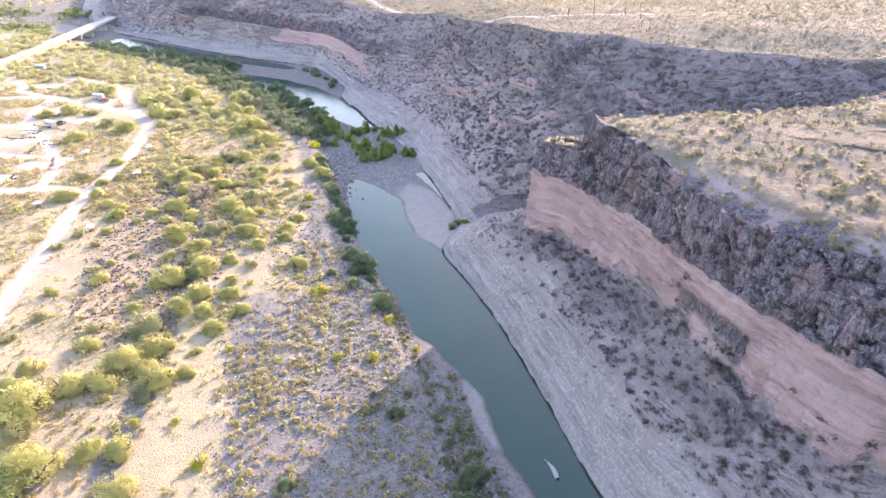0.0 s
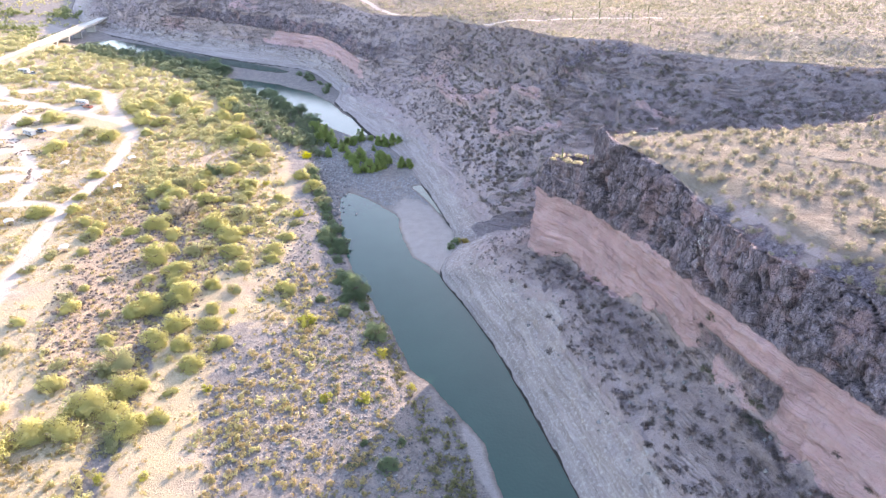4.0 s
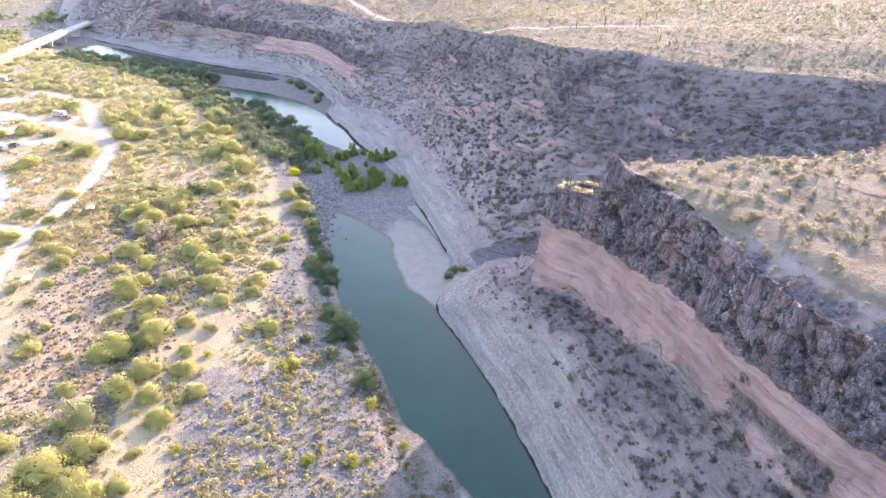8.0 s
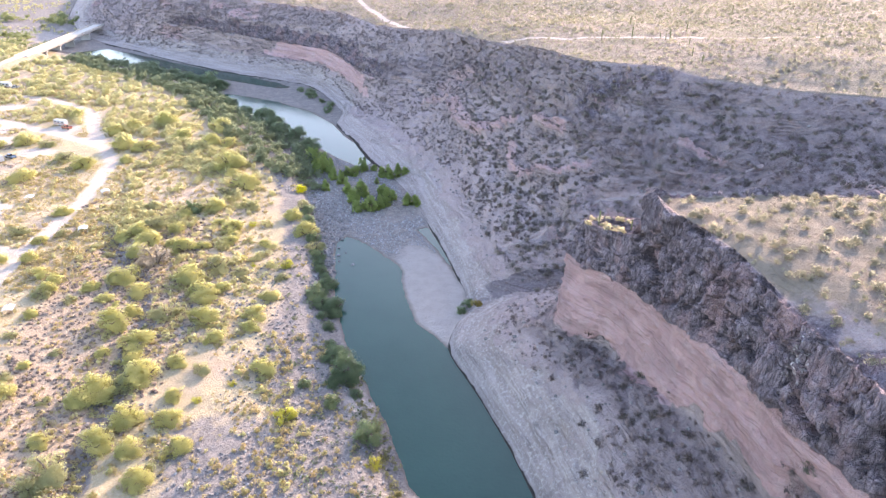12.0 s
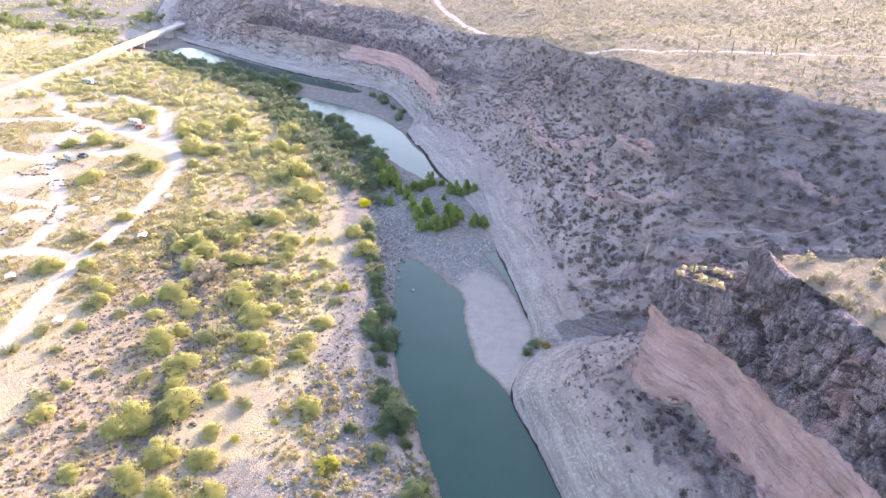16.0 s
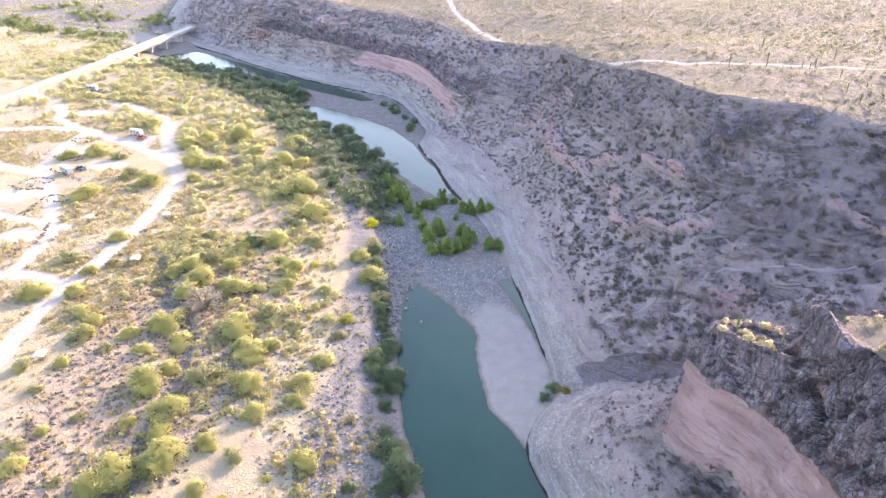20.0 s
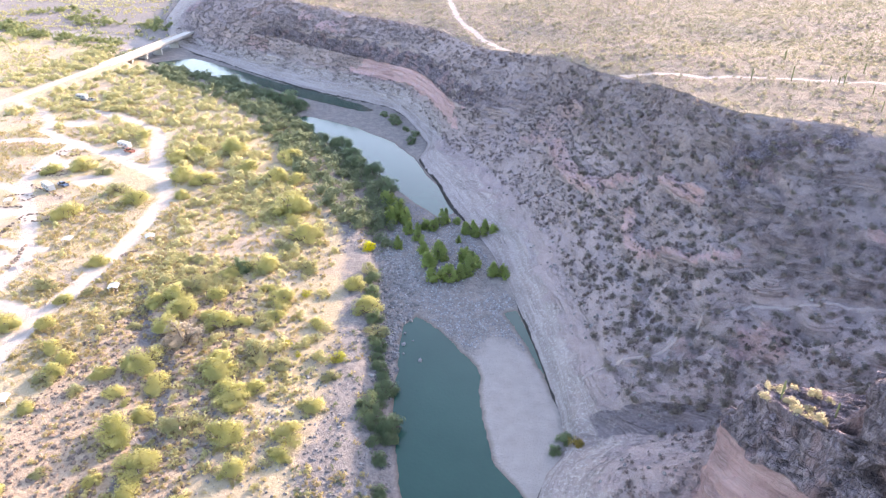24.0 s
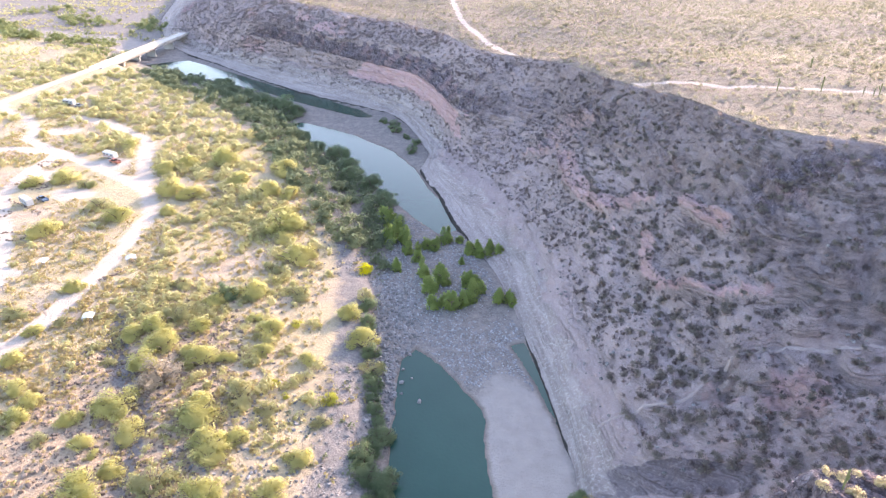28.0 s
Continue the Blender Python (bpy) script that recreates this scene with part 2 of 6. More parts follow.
def ground_material():
    k = Mat("valley_floor", 0.95, 0.1)
    big, mid, fine = k.noise(0.045), k.noise(0.3, 6), k.noise(1.8, 6, 0.7)
    soil = k.mix(k.ramp(mid, 0.35, 0.65), (0.375, 0.29, 0.215), (0.475, 0.385, 0.30))
    soil = k.mix(k.ramp(fine, 0.48, 0.7), soil, (0.29, 0.22, 0.165))
    soil = k.mix(k.ramp(k.noise(5.0, 4, 0.7), 0.58, 0.68), soil, (0.19, 0.145, 0.11))
    grass = k.mix(k.ramp(fine, 0.4, 0.65), (0.38, 0.305, 0.19), (0.47, 0.39, 0.265))
    wob = k.node("VectorMath", operation="MULTIPLY_ADD")
    k.put(wob.inputs[0], k.node("TexNoise").outputs["Color"])
    wob.inputs[1].default_value = (2.0, 2.0, 2.0)
    k.put(wob.inputs[2], k.pos)
    tone = k.node("SeparateColor")
    k.put(tone.inputs[0], k.cells(1.9, "Color", vec=wob.outputs[0]))
    stones = k.mix(tone.outputs[0], (0.16, 0.142, 0.133), (0.255, 0.228, 0.212))
    stones = k.mix(k.math("MULTIPLY", k.ramp(k.noise(4.0, 5, 0.75), 0.55, 0.66), 0.9), stones, (0.13, 0.122, 0.125))
    stones = k.mix(k.math("MULTIPLY", k.ramp(mid, 0.48, 0.62), 0.6), stones, (0.30, 0.262, 0.235))
    stones = k.mix(k.ramp(fine, 0.5, 0.7), stones, (0.30, 0.262, 0.235))
    sand = k.mix(k.ramp(mid, 0.3, 0.7), (0.305, 0.27, 0.248), (0.36, 0.32, 0.295))
    lava = k.mix(k.ramp(fine, 0.4, 0.6), (0.34, 0.245, 0.17), (0.46, 0.355, 0.255))
    road = k.mix(k.ramp(mid, 0.35, 0.65), (0.45, 0.375, 0.312), (0.52, 0.445, 0.38))
    jit = k.math("MULTIPLY", k.math("SUBTRACT", k.noise(0.35, 6, 0.7), 0.5), 0.9)

    def mask(name, lo=0.4, hi=0.6):
        return k.ramp(k.math("ADD", k.attr(name), jit), lo, hi)

    c = k.mix(k.ramp(big, 0.36, 0.54), soil, grass)
    c = k.mix(mask("lava"), c, lava)
    c = k.mix(mask("gravel"), c, stones)
    c = k.mix(mask("sand", 0.25, 0.75), c, sand)
    c = k.mix(k.ramp(k.math("ADD", k.attr("road"), k.math("MULTIPLY", jit, 0.5)), 0.2, 0.8), c, road)
    height = k.node("SeparateXYZ")
    k.put(height.inputs[0], k.pos)
    damp = k.ramp(k.math("ADD", height.outputs[2], k.math("MULTIPLY", jit, 0.15)), 0.14, 0.02)
    c = k.mix(k.math("MULTIPLY", damp, 0.75), c, (0.15, 0.12, 0.095))
    k.bump(k.math("ADD", k.math("MULTIPLY", mid, 1.5), k.math("ADD", fine, k.math("MULTIPLY", k.noise(5.0, 3), 0.4))), 0.9, 0.5)
    return k.color(c)


def water_material():
    k = Mat("river_water", 0.05, 0.5)
    k.b.inputs["IOR"].default_value = 1.36
    k.put(k.b.inputs["Roughness"], k.math("MULTIPLY", k.ramp(k.noise(0.02, 3), 0.2, 0.75), 0.1))
    depth = k.ramp(k.noise(0.03), 0.3, 0.7)
    n = k.node("Bump")
    n.inputs["Strength"].default_value, n.inputs["Distance"].default_value = 0.25, 0.1
    k.put(n.inputs["Height"], k.noise(1.3, 3, 0.5))
    k.put(k.b.inputs["Normal"], n.outputs[0])
    return k.color(k.mix(depth, (0.011, 0.047, 0.036), (0.018, 0.060, 0.046)))


CANYON, GROUND, WATER = canyon_material(), ground_material(), water_material()


# vector noise for the terrain
def lattice(i, j, k, seed):
    h = (i * 374761393 + j * 668265263 + k * 1274126177 + seed * 974634777) & 0xFFFFFFFF
    h = ((h ^ (h >> 13)) * 1103515245) & 0xFFFFFFFF
    h = ((h ^ (h >> 16)) * 362437) & 0xFFFFFFFF
    return ((h >> 8) & 0xFFFF) / 32767.5 - 1.0


def value_noise(p, seed=0):
    """Smooth noise from -1 to 1 at an array of places (n, 3)."""
    b = np.floor(p).astype(np.int64)
    f = p - b
    f = f * f * (3 - 2 * f)
    out = 0
    for dx in (0, 1):
        for dy in (0, 1):
            for dz in (0, 1):
                w = (f[:, 0] if dx else 1 - f[:, 0]) * (f[:, 1] if dy else 1 - f[:, 1]) * (f[:, 2] if dz else 1 - f[:, 2])
                out = out + w * lattice(b[:, 0] + dx, b[:, 1] + dy, b[:, 2] + dz, seed)
    return out


def fbm(p, octaves=4, gain=0.5, seed=0, ridged=False):
    p = np.asarray(p, float)
    out, amp, total = 0, 1.0, 0.0
    for o in range(octaves):
        v = value_noise(p * 2.03**o + 17.3 * o, seed + o)
        out = out + amp * (1 - 2 * np.abs(v) if ridged else v)
        total += amp
        amp *= gain
    return out / total


def blocks(p, seed=0):
    """Cellular noise: a random value from -1 to 1 for the nearest cell, and the closeness to its border (0 at a crack)."""
    b = np.floor(p).astype(np.int64)
    d1, d2, val = np.full(len(p), 9.0), np.full(len(p), 9.0), np.zeros(len(p))
    for dx in (-1, 0, 1):
        for dy in (-1, 0, 1):
            for dz in (-1, 0, 1):
                i, j, k = b[:, 0] + dx, b[:, 1] + dy, b[:, 2] + dz
                c = np.stack([i, j, k], 1) + 0.5 + 0.45 * np.stack([lattice(i, j, k, seed + n) for n in (1, 2, 3)], 1)
                d = np.linalg.norm(p - c, axis=1)
                val = np.where(d < d1, lattice(i, j, k, seed + 4), val)
                d2 = np.where(d < d1, d1, np.minimum(d2, d))
                d1 = np.minimum(d1, d)
    return val, d2 - d1


def smooth(x, lo, hi):
    t = np.clip((x - lo) / (hi - lo), 0, 1)
    return t * t * (3 - 2 * t)


def line_distance(px, py, line, closed=False):
    """Distance to a line of points, and the side (positive to the left of its run)."""
    line = np.asarray(line, float)
    if closed:
        line = np.vstack([line, line[:1]])
    best, side = np.full(px.shape, 1e9), np.zeros(px.shape)
    for (ax, ay), (bx, by) in zip(line[:-1], line[1:]):
        dx, dy = bx - ax, by - ay
        t = np.clip(((px - ax) * dx + (py - ay) * dy) / (dx * dx + dy * dy), 0, 1)
        ex, ey = px - ax - t * dx, py - ay - t * dy
        d = np.hypot(ex, ey)
        near = d < best
        best = np.where(near, d, best)
        side = np.where(near, np.sign(dx * (py - ay) - dy * (px - ax)), side)
    return best, side


def inside(px, py, ring):
    ring = np.asarray(ring, float)
    odd = np.zeros(px.shape, bool)
    for (ax, ay), (bx, by) in zip(ring, np.roll(ring, -1, 0)):
        if ay != by:
            odd ^= ((ay > py) != (by > py)) & (px < (bx - ax) * (py - ay) / (by - ay) + ax)
    return odd


def pool_depth(px, py, ring):
    """Signed distance: negative in the pool."""
    d, _ = line_distance(px, py, ring, True)
    return np.where(inside(px, py, ring), -d, d)


# the river in plan: pools, bars and banks
LOWER_POOL = [(52, -260), (28, 60), (17.4, 97.6), (13.5, 106), (12, 114), (9.8, 125), (4.5, 134.5), (1.4, 139), (-7.8, 151), (-13.4, 167), (-21.7, 185), (-30, 206), (-33.5, 218), (-37.5, 240), (-39.5, 256), (-36.5, 261.5), (-29, 255.5),
              (-22, 247), (-16.8, 240.7), (-15.2, 231), (-12.7, 218.5), (-8.5, 208), (-1.6, 199.5), (2, 194), (9, 186), (15, 174), (22, 151), (28, 132), (32, 116), (37, 96), (46, 70), (60, 20), (85, -260)]
SIDE_CHANNEL = [(2.8, 232), (-0.2, 241.5), (-3.6, 249.5), (-7.4, 257.5), (-11.6, 266), (-8.5, 268), (-4.6, 257.5), (-1.6, 248), (1.2, 240), (4, 233)]
UPPER_POOL = [(-35, 330), (-40, 343), (-56, 371), (-62, 384), (-75, 402), (-99, 421.5), (-117, 431), (-132, 437), (-136, 430), (-122, 414), (-110, 402), (-91, 383), (-71, 360), (-53, 338), (-41, 326)]
FAR_CHANNEL = [(-280, 535), (-266, 546), (-257, 554), (-226, 536), (-193, 514), (-164, 495), (-135, 479), (-106, 460), (-97, 451), (-105, 450), (-128, 462), (-157, 477), (-170, 486), (-194, 499), (-219, 510), (-255, 521)]
POOLS = (LOWER_POOL, SIDE_CHANNEL, UPPER_POOL, FAR_CHANNEL)
LEFT_BANK = [(45, -260), (12, 60), (0, 105), (-6, 135), (-11, 148), (-17, 167), (-25, 185), (-34, 206), (-38, 222), (-42, 240), (-46, 262), (-52, 285), (-62, 310), (-75, 340), (-95, 372), (-122, 412), (-155, 450), (-205, 485), (-262, 530), (-330, 580), (-470, 640), (-700, 760)]
ROADS = (
    ([(-119, 120), (-124, 160), (-129, 191), (-134, 219), (-136.5, 236), (-135, 252), (-136, 271), (-139.5, 295), (-143.5, 316), (-153, 332), (-170, 343), (-184, 350), (-213, 364), (-236, 366), (-262, 356)], 2.6),
    ([(-136.5, 236), (-150, 240), (-165, 236), (-185, 238), (-220, 230)], 2.4),
    ([(-156, 239), (-160, 262), (-176, 285), (-193, 305), (-205, 320), (-212, 340), (-213, 364)], 2.4),
    ([(-213, 364), (-240, 378), (-246, 392), (-262, 405), (-291, 420)], 2.6),
    ([(-160, 270), (-190, 275), (-215, 285)], 2.2),
    ([(-160, 340), (-172, 360), (-185, 385), (-215, 405), (-240, 412)], 3.0),
    ([(-200, 312), (-225, 318), (-250, 330)], 2.4),
)
HIGHWAY = [(-300, 250), (-292, 380), (-289, 421), (-288, 444), (-285.4, 503), (-284.6, 540), (-284.5, 600), (-290, 640), (-305, 683), (-330, 760), (-380, 900)]
UPPER_WASH = [(-300, 575), (-340, 600), (-400, 615), (-480, 625), (-600, 650), (-800, 700)]
DRY_WASH = [(-68, 90), (-72, 130), (-78, 165), (-82, 195), (-92, 222), (-108, 240), (-118, 255)]


def valley_height(x, y):
    """Height and cover of the valley floor at arrays of places."""
    p = np.stack([x, y, 0 * x], 1)
    wob = fbm(p * 0.11, 3, seed=3) * 1.3 + fbm(p * 0.45, 2, seed=8) * 0.45
    water = np.full(x.shape, 1e9)
    for ring in POOLS:
        water = np.minimum(water, pool_depth(x, y, ring))
    water = water + wob * 0.7
    d, side = line_distance(x, y, LEFT_BANK)
    bank = d * side + wob * 1.5
    bar = np.minimum(0.10 * water, 0.55) + 0.4 * smooth(water, 5, 25)
    z = np.where(water < 0, np.maximum(0.22 * water, -2.5), bar)
    shore = smooth(water, 0.0, 3.0)
    rise = 2.4 * smooth(bank, -2, 7) + 1.4 * smooth(bank, 7, 40) + 1.5 * smooth(bank, 40, 130)
    rough = fbm(p * 0.035, 3, seed=5) * 0.9 + fbm(p * 0.16, 3, seed=6) * 0.28 + fbm(p * 0.7, 2, seed=7) * 0.12
    z = z + shore * (rise + rough * smooth(bank, -5, 25))
    wash, _ = line_distance(x, y, DRY_WASH)
    z -= shore * 1.0 * (1 - smooth(wash + wob, 0.5, 4.5))
    upper, _ = line_distance(x, y, UPPER_WASH)
    bed = (1 - smooth(upper + 3 * wob, 9, 20)) * np.where(x < -292, 1, 0)
    z = z * (1 - bed) + 0.6 * bed
    far = np.hypot(x + 50, y - 250)
    z += 25 * smooth(far, 800, 2500) + fbm(p * 0.006, 3, seed=9) * 10 * smooth(far, 600, 1400)
    hw, _ = line_distance(x, y, HIGHWAY)
    z += (7.6 - z) * (1 - smooth(hw, 5, 11)) * np.where((y < 512) | (y > 596), 1, 0)
    road = np.zeros(x.shape)
    for line, half in ROADS:
        rd, _ = line_distance(x, y, line)
        road = np.maximum(road, 1 - smooth(rd + wob * 0.5, half * 0.75, half * 1.35))
    for cx, cy, r in ((-185, 356, 9), (-180, 326, 7), (-205, 340, 6), (-196, 292, 8), (-170, 262, 6), (-178, 248, 6), (-232, 392, 8), (-226, 312, 8), (-222, 268, 9)):
        road = np.maximum(road, 0.9 * (1 - smooth(np.hypot((x - cx) / 1.4, y - cy) + wob * 2.0, r * 0.6, r)))
    gravel = np.maximum((1 - smooth(bank, 10 - 5 * smooth(y, 180, 220), 34 - 14 * smooth(y, 180, 220))) * 0.85, 1 - smooth(wash + wob, 1, 5))
    gravel = np.maximum(gravel, (1 - smooth(np.abs(bank - 30), 5, 26)) * (1 - smooth(y, 140, 190)))
    sand = np.maximum(1 - smooth(np.hypot((x + 5.5 + 0.2 * (y - 222)) / 11, (y - 226) / 31) + 0.06 * wob, 0.65, 1.2), 0.45 * (1 - smooth(np.abs(water - 0.8), 0.3, 1.2)))
    sand = np.maximum(sand, 0.8 * (1 - smooth(np.hypot((x + 20) / 5, (y - 174) / 8), 0.6, 1.2)))
    sand = np.maximum(sand, 1 - smooth(np.hypot((x - 9.5 - 0.25 * (125 - y)) / 5, (y - 121) / 17), 0.7, 1.1))
    lava = (1 - smooth(np.hypot((x + 92 + 0.1 * (y - 200)) / 26, (y - 205) / 75), 0.6, 1.1)) * 0.8
    return z, {"road": road, "gravel": gravel * (1 - road), "sand": np.maximum(sand * np.where(bank < 6, 1, 0), bed), "lava": lava * (1 - road)}


def graded(*pieces):
    """Coordinates in steps: (start, end, step) pieces laid end to end."""
    out = [np.arange(a, b, s) for a, b, s in pieces]
    return np.concatenate([*out, [pieces[-1][1]]])


def grid_object(name, verts, rows, cols, covers, material):
    idx = np.arange(rows * cols).reshape(rows, cols)
    quads = np.stack([idx[:-1, :-1], idx[:-1, 1:], idx[1:, 1:], idx[1:, :-1]], -1).reshape(-1, 4)
    me = bpy.data.meshes.new(name)
    me.vertices.add(len(verts))
    me.vertices.foreach_set("co", np.ascontiguousarray(verts, dtype=np.float32).ravel())
    me.loops.add(quads.size)
    me.loops.foreach_set("vertex_index", quads.ravel().astype(np.int32))
    me.polygons.add(len(quads))
    me.polygons.foreach_set("loop_start", np.arange(0, quads.size, 4, dtype=np.int32))
    me.update(calc_edges=True)
    for key, values in covers.items():
        a = me.attributes.new(key, "FLOAT", "POINT")
        a.data.foreach_set("value", np.ascontiguousarray(values, dtype=np.float32))
    me.materials.append(material)
    return new(name, me)


xs = graded((-3600, -900, 180), (-900, -420, 24), (-420, -250, 5), (-250, -110, 2.2), (-110, -50, 1.3), (-50, 42, 0.85), (42, 110, 6), (110, 3000, 400))
ys = graded((-1500, -300, 120), (-300, 40, 12), (40, 84, 3), (84, 300, 1.0), (300, 420, 1.8), (420, 640, 3.2), (640, 1000, 10), (1000, 4400, 170))
gx, gy = [a.ravel() for a in np.meshgrid(xs, ys)]
gz, cover = valley_height(gx, gy)
# below the canyon wall the floor only closes the sheet underneath
WALL_EDGE = [(75, -250), (52, 20), (38, 75), (30.5, 96), (25.9, 115.6), (20, 138), (13, 162), (6, 180), (-0.8, 196), (0, 206), (2.5, 212), (3, 215), (3.5, 217.5), (3.6, 221), (3.2, 226), (-1.5, 245), (-9.8, 272), (-22, 302), (-40, 335), (-48, 356),
             (-60, 380), (-61, 402), (-76, 434), (-91, 456), (-122, 472), (-155, 489), (-200, 521), (-230, 543), (-262, 564), (-300, 604), (-360, 700), (-480, 1000)]
wd, ws = line_distance(gx, gy, WALL_EDGE)
behind = np.where(ws < 0, wd, 0)
gz = gz - np.minimum(np.maximum(behind - 2.0, 0) * 0.8, 10 + gz * 0 + 4) - np.where(behind > 12, np.maximum(gz, 0), 0)
ground = grid_object("ground", np.stack([gx, gy, gz], 1), len(ys), len(xs), cover, GROUND)
tagged(ground, "sandy river valley floor with gravel bars, dirt tracks and dry grass", "ground", kind="structure")
ground.data.shade_smooth()

# the canyon wall in contour lines, station by station from downstream to upstream
LEDGE = [(78, -250, 3), (55, 21, 3), (41, 76, 3), (33, 97, 3), (28.5, 116.5, 3), (22.5, 139, 3), (15.5, 163, 3), (9, 180.5, 3.5), (3, 196, 3.5), (5, 205.5, 3.5), (8, 211.5, 3), (9, 215, 2.5), (9, 218, 3), (8, 221.5, 4), (7, 227, 4), (2.5, 246, 3.5),
         (-5, 274, 3.5), (-16, 307, 3), (-32, 342, 3), (-41, 362, 3), (-53, 384, 3), (-57, 404, 2), (-73, 438, 2), (-89, 460, 2), (-119, 477, 2), (-152, 494, 2), (-197, 526, 2), (-228, 548, 1.5), (-262, 573, 1), (-305, 613, 2), (-355, 720, 4), (-470, 1020, 5)]
SLOPE = [(95, -250, 12), (75, 33, 13), (55, 79, 13), (46, 97, 13), (38, 119, 13), (32.5, 142, 13.4), (28, 164, 14.5), (18, 181, 11), (14, 193, 9.3), (16, 203, 9), (22, 210, 8), (27, 216, 8), (28, 219, 8.5), (20, 224, 10), (16, 230, 10), (12, 247, 10.6),
         (5, 283, 10), (-8, 320, 10), (-18, 350, 8), (-30, 372, 8), (-45, 388, 6), (-54, 408, 4), (-70, 441, 5), (-86, 464, 6), (-115, 483, 6), (-148, 500, 6), (-194, 531, 6), (-226, 553, 4), (-264, 582, 3), (-308, 625, 8), (-350, 740, 12), (-460, 1050, 14)]
CLIFF_FOOT = [(118, -250, 20), (97, 48, 20), (68, 84, 20), (61.4, 99, 21.5), (53.6, 118.5, 22), (48.5, 143, 20.5), (42.3, 162, 17.5), (36.8, 176.5, 15.5), (26, 187.2, 14), (29, 196, 13.5), (45, 206, 15), (85, 213, 28), (96, 224, 31), (40, 236, 16.5), (30, 241, 15.5), (26, 260, 18),
              (16, 297, 20), (0, 334, 17), (-2, 358, 19), (-18, 384, 15), (-40, 392, 10), (-51, 412, 9), (-67, 445, 10), (-82, 468, 10), (-111, 490, 10), (-146, 506, 11), (-191, 537, 11), (-224, 560, 9), (-265, 590, 7), (-305, 640, 14), (-345, 760, 18), (-450, 1080, 22)]
PINK_TOP = [(121, -250, 36), (100, 50, 37), (74, 84, 38), (65.5, 100, 37.5), (56, 119, 37.2), (49.2, 141, 37), (43.5, 158.5, 36.2), (37.8, 174.5, 34), (28, 189.8, 33.5), (31, 194, 33), (49, 197, 31), (90, 203, 37), (125, 224, 38), (64, 243, 25.2), (48, 257, 30), (38, 277, 32),
            (25, 309, 30), (11, 343, 30), (6, 366, 28), (-10, 394, 24), (-36, 402, 20), (-49, 414, 18), (-65, 447, 19), (-80, 470, 19), (-109, 493, 18), (-144, 510, 20), (-189, 541, 20), (-222, 566, 17), (-264, 598, 14), (-300, 655, 20), (-338, 780, 25), (-440, 1110, 30)]
MIDDLE = [(126, -250, 46), (104, 52, 46), (80, 88, 46), (69, 103, 46), (58, 119.5, 45), (52, 139, 46), (46.8, 157, 46), (41.5, 172.5, 44), (30.8, 187.8, 42.4), (33, 190.4, 42.4), (53, 188.5, 43.6), (100, 192, 46), (160, 228, 46), (85, 256, 37), (60, 270, 41.5), (45, 290, 45),
          (30, 320, 39), (18, 348, 37), (10, 373, 34), (-6, 402, 31), (-29, 420, 28), (-43, 424, 27), (-60, 455, 28), (-76, 478, 28), (-106, 500, 28), (-141, 516, 28), (-186, 548, 28), (-219, 575, 25), (-260, 612, 22), (-292, 675, 27), (-330, 800, 30), (-425, 1150, 36)]
RIM = [(131, -250, 54), (108, 55, 54), (88, 93, 54), (73, 106, 54), (60, 121, 53.5), (55, 138, 54), (50, 157, 54), (45, 170, 53.5), (43, 177.5, 53.2), (46.5, 178.6, 53.4), (63, 177.8, 54), (108, 181, 54.5), (200, 226, 53), (105, 270, 50), (72, 289, 53), (50, 301, 51.5),
       (36, 333, 49.5), (27, 355, 46), (15, 380, 43), (-2, 410, 41), (-22, 432, 38), (-34, 441, 37), (-52, 464, 37), (-66, 488, 37), (-95, 515, 37), (-130, 535, 37), (-175, 570, 37), (-205, 605, 36), (-245, 640, 34), (-275, 700, 36), (-310, 840, 38), (-400, 1220, 44)]
INNER = [(170, -250, 55), (150, 70, 55), (130, 98, 55), (120, 120, 55), (105, 138, 54.5), (100, 150, 54.5), (92, 151, 54.8), (85, 155, 54.8), (80, 158.5, 54.8), (82, 160, 54.8), (92, 161, 54.8), (130, 164, 55), (260, 230, 56), (140, 290, 54), (100, 320, 54), (75, 335, 53),
         (55, 365, 51), (45, 385, 49), (45, 410, 46), (30, 440, 45), (10, 470, 42), (0, 490, 42), (-20, 520, 42), (-30, 550, 42), (-60, 590, 42), (-100, 610, 42), (-150, 650, 42), (-190, 680, 42), (-225, 720, 42), (-250, 800, 42), (-280, 950, 45), (-360, 1400, 52)]
STATIONS = len(WALL_EDGE)
# how much of a cliff each station has: pink rock and dark caprock
PINK_SHARE = [1, 1, 1, 1, 1, 1, 1, 1, 1, 1, 0.9, 0.6, 0.2, 0.1, 0.1, 0.35, 0.65, 0.4, 0.3, 0.2, 0.55, 0.9, 1, 1, 0.9, 0.35, 0.1, 0.2, 0, 0, 0, 0]
DARK_SHARE = [1, 1, 1, 1, 1, 1, 1, 1, 1, 1, 1, 0.9, 0.35, 0.22, 0.28, 0.3, 0.3, 0.3, 0.25, 0.25, 0.45, 0.75, 0.85, 0.9, 0.9, 0.85, 0.7, 0.4, 0.2, 0.15, 0.1, 0.1]


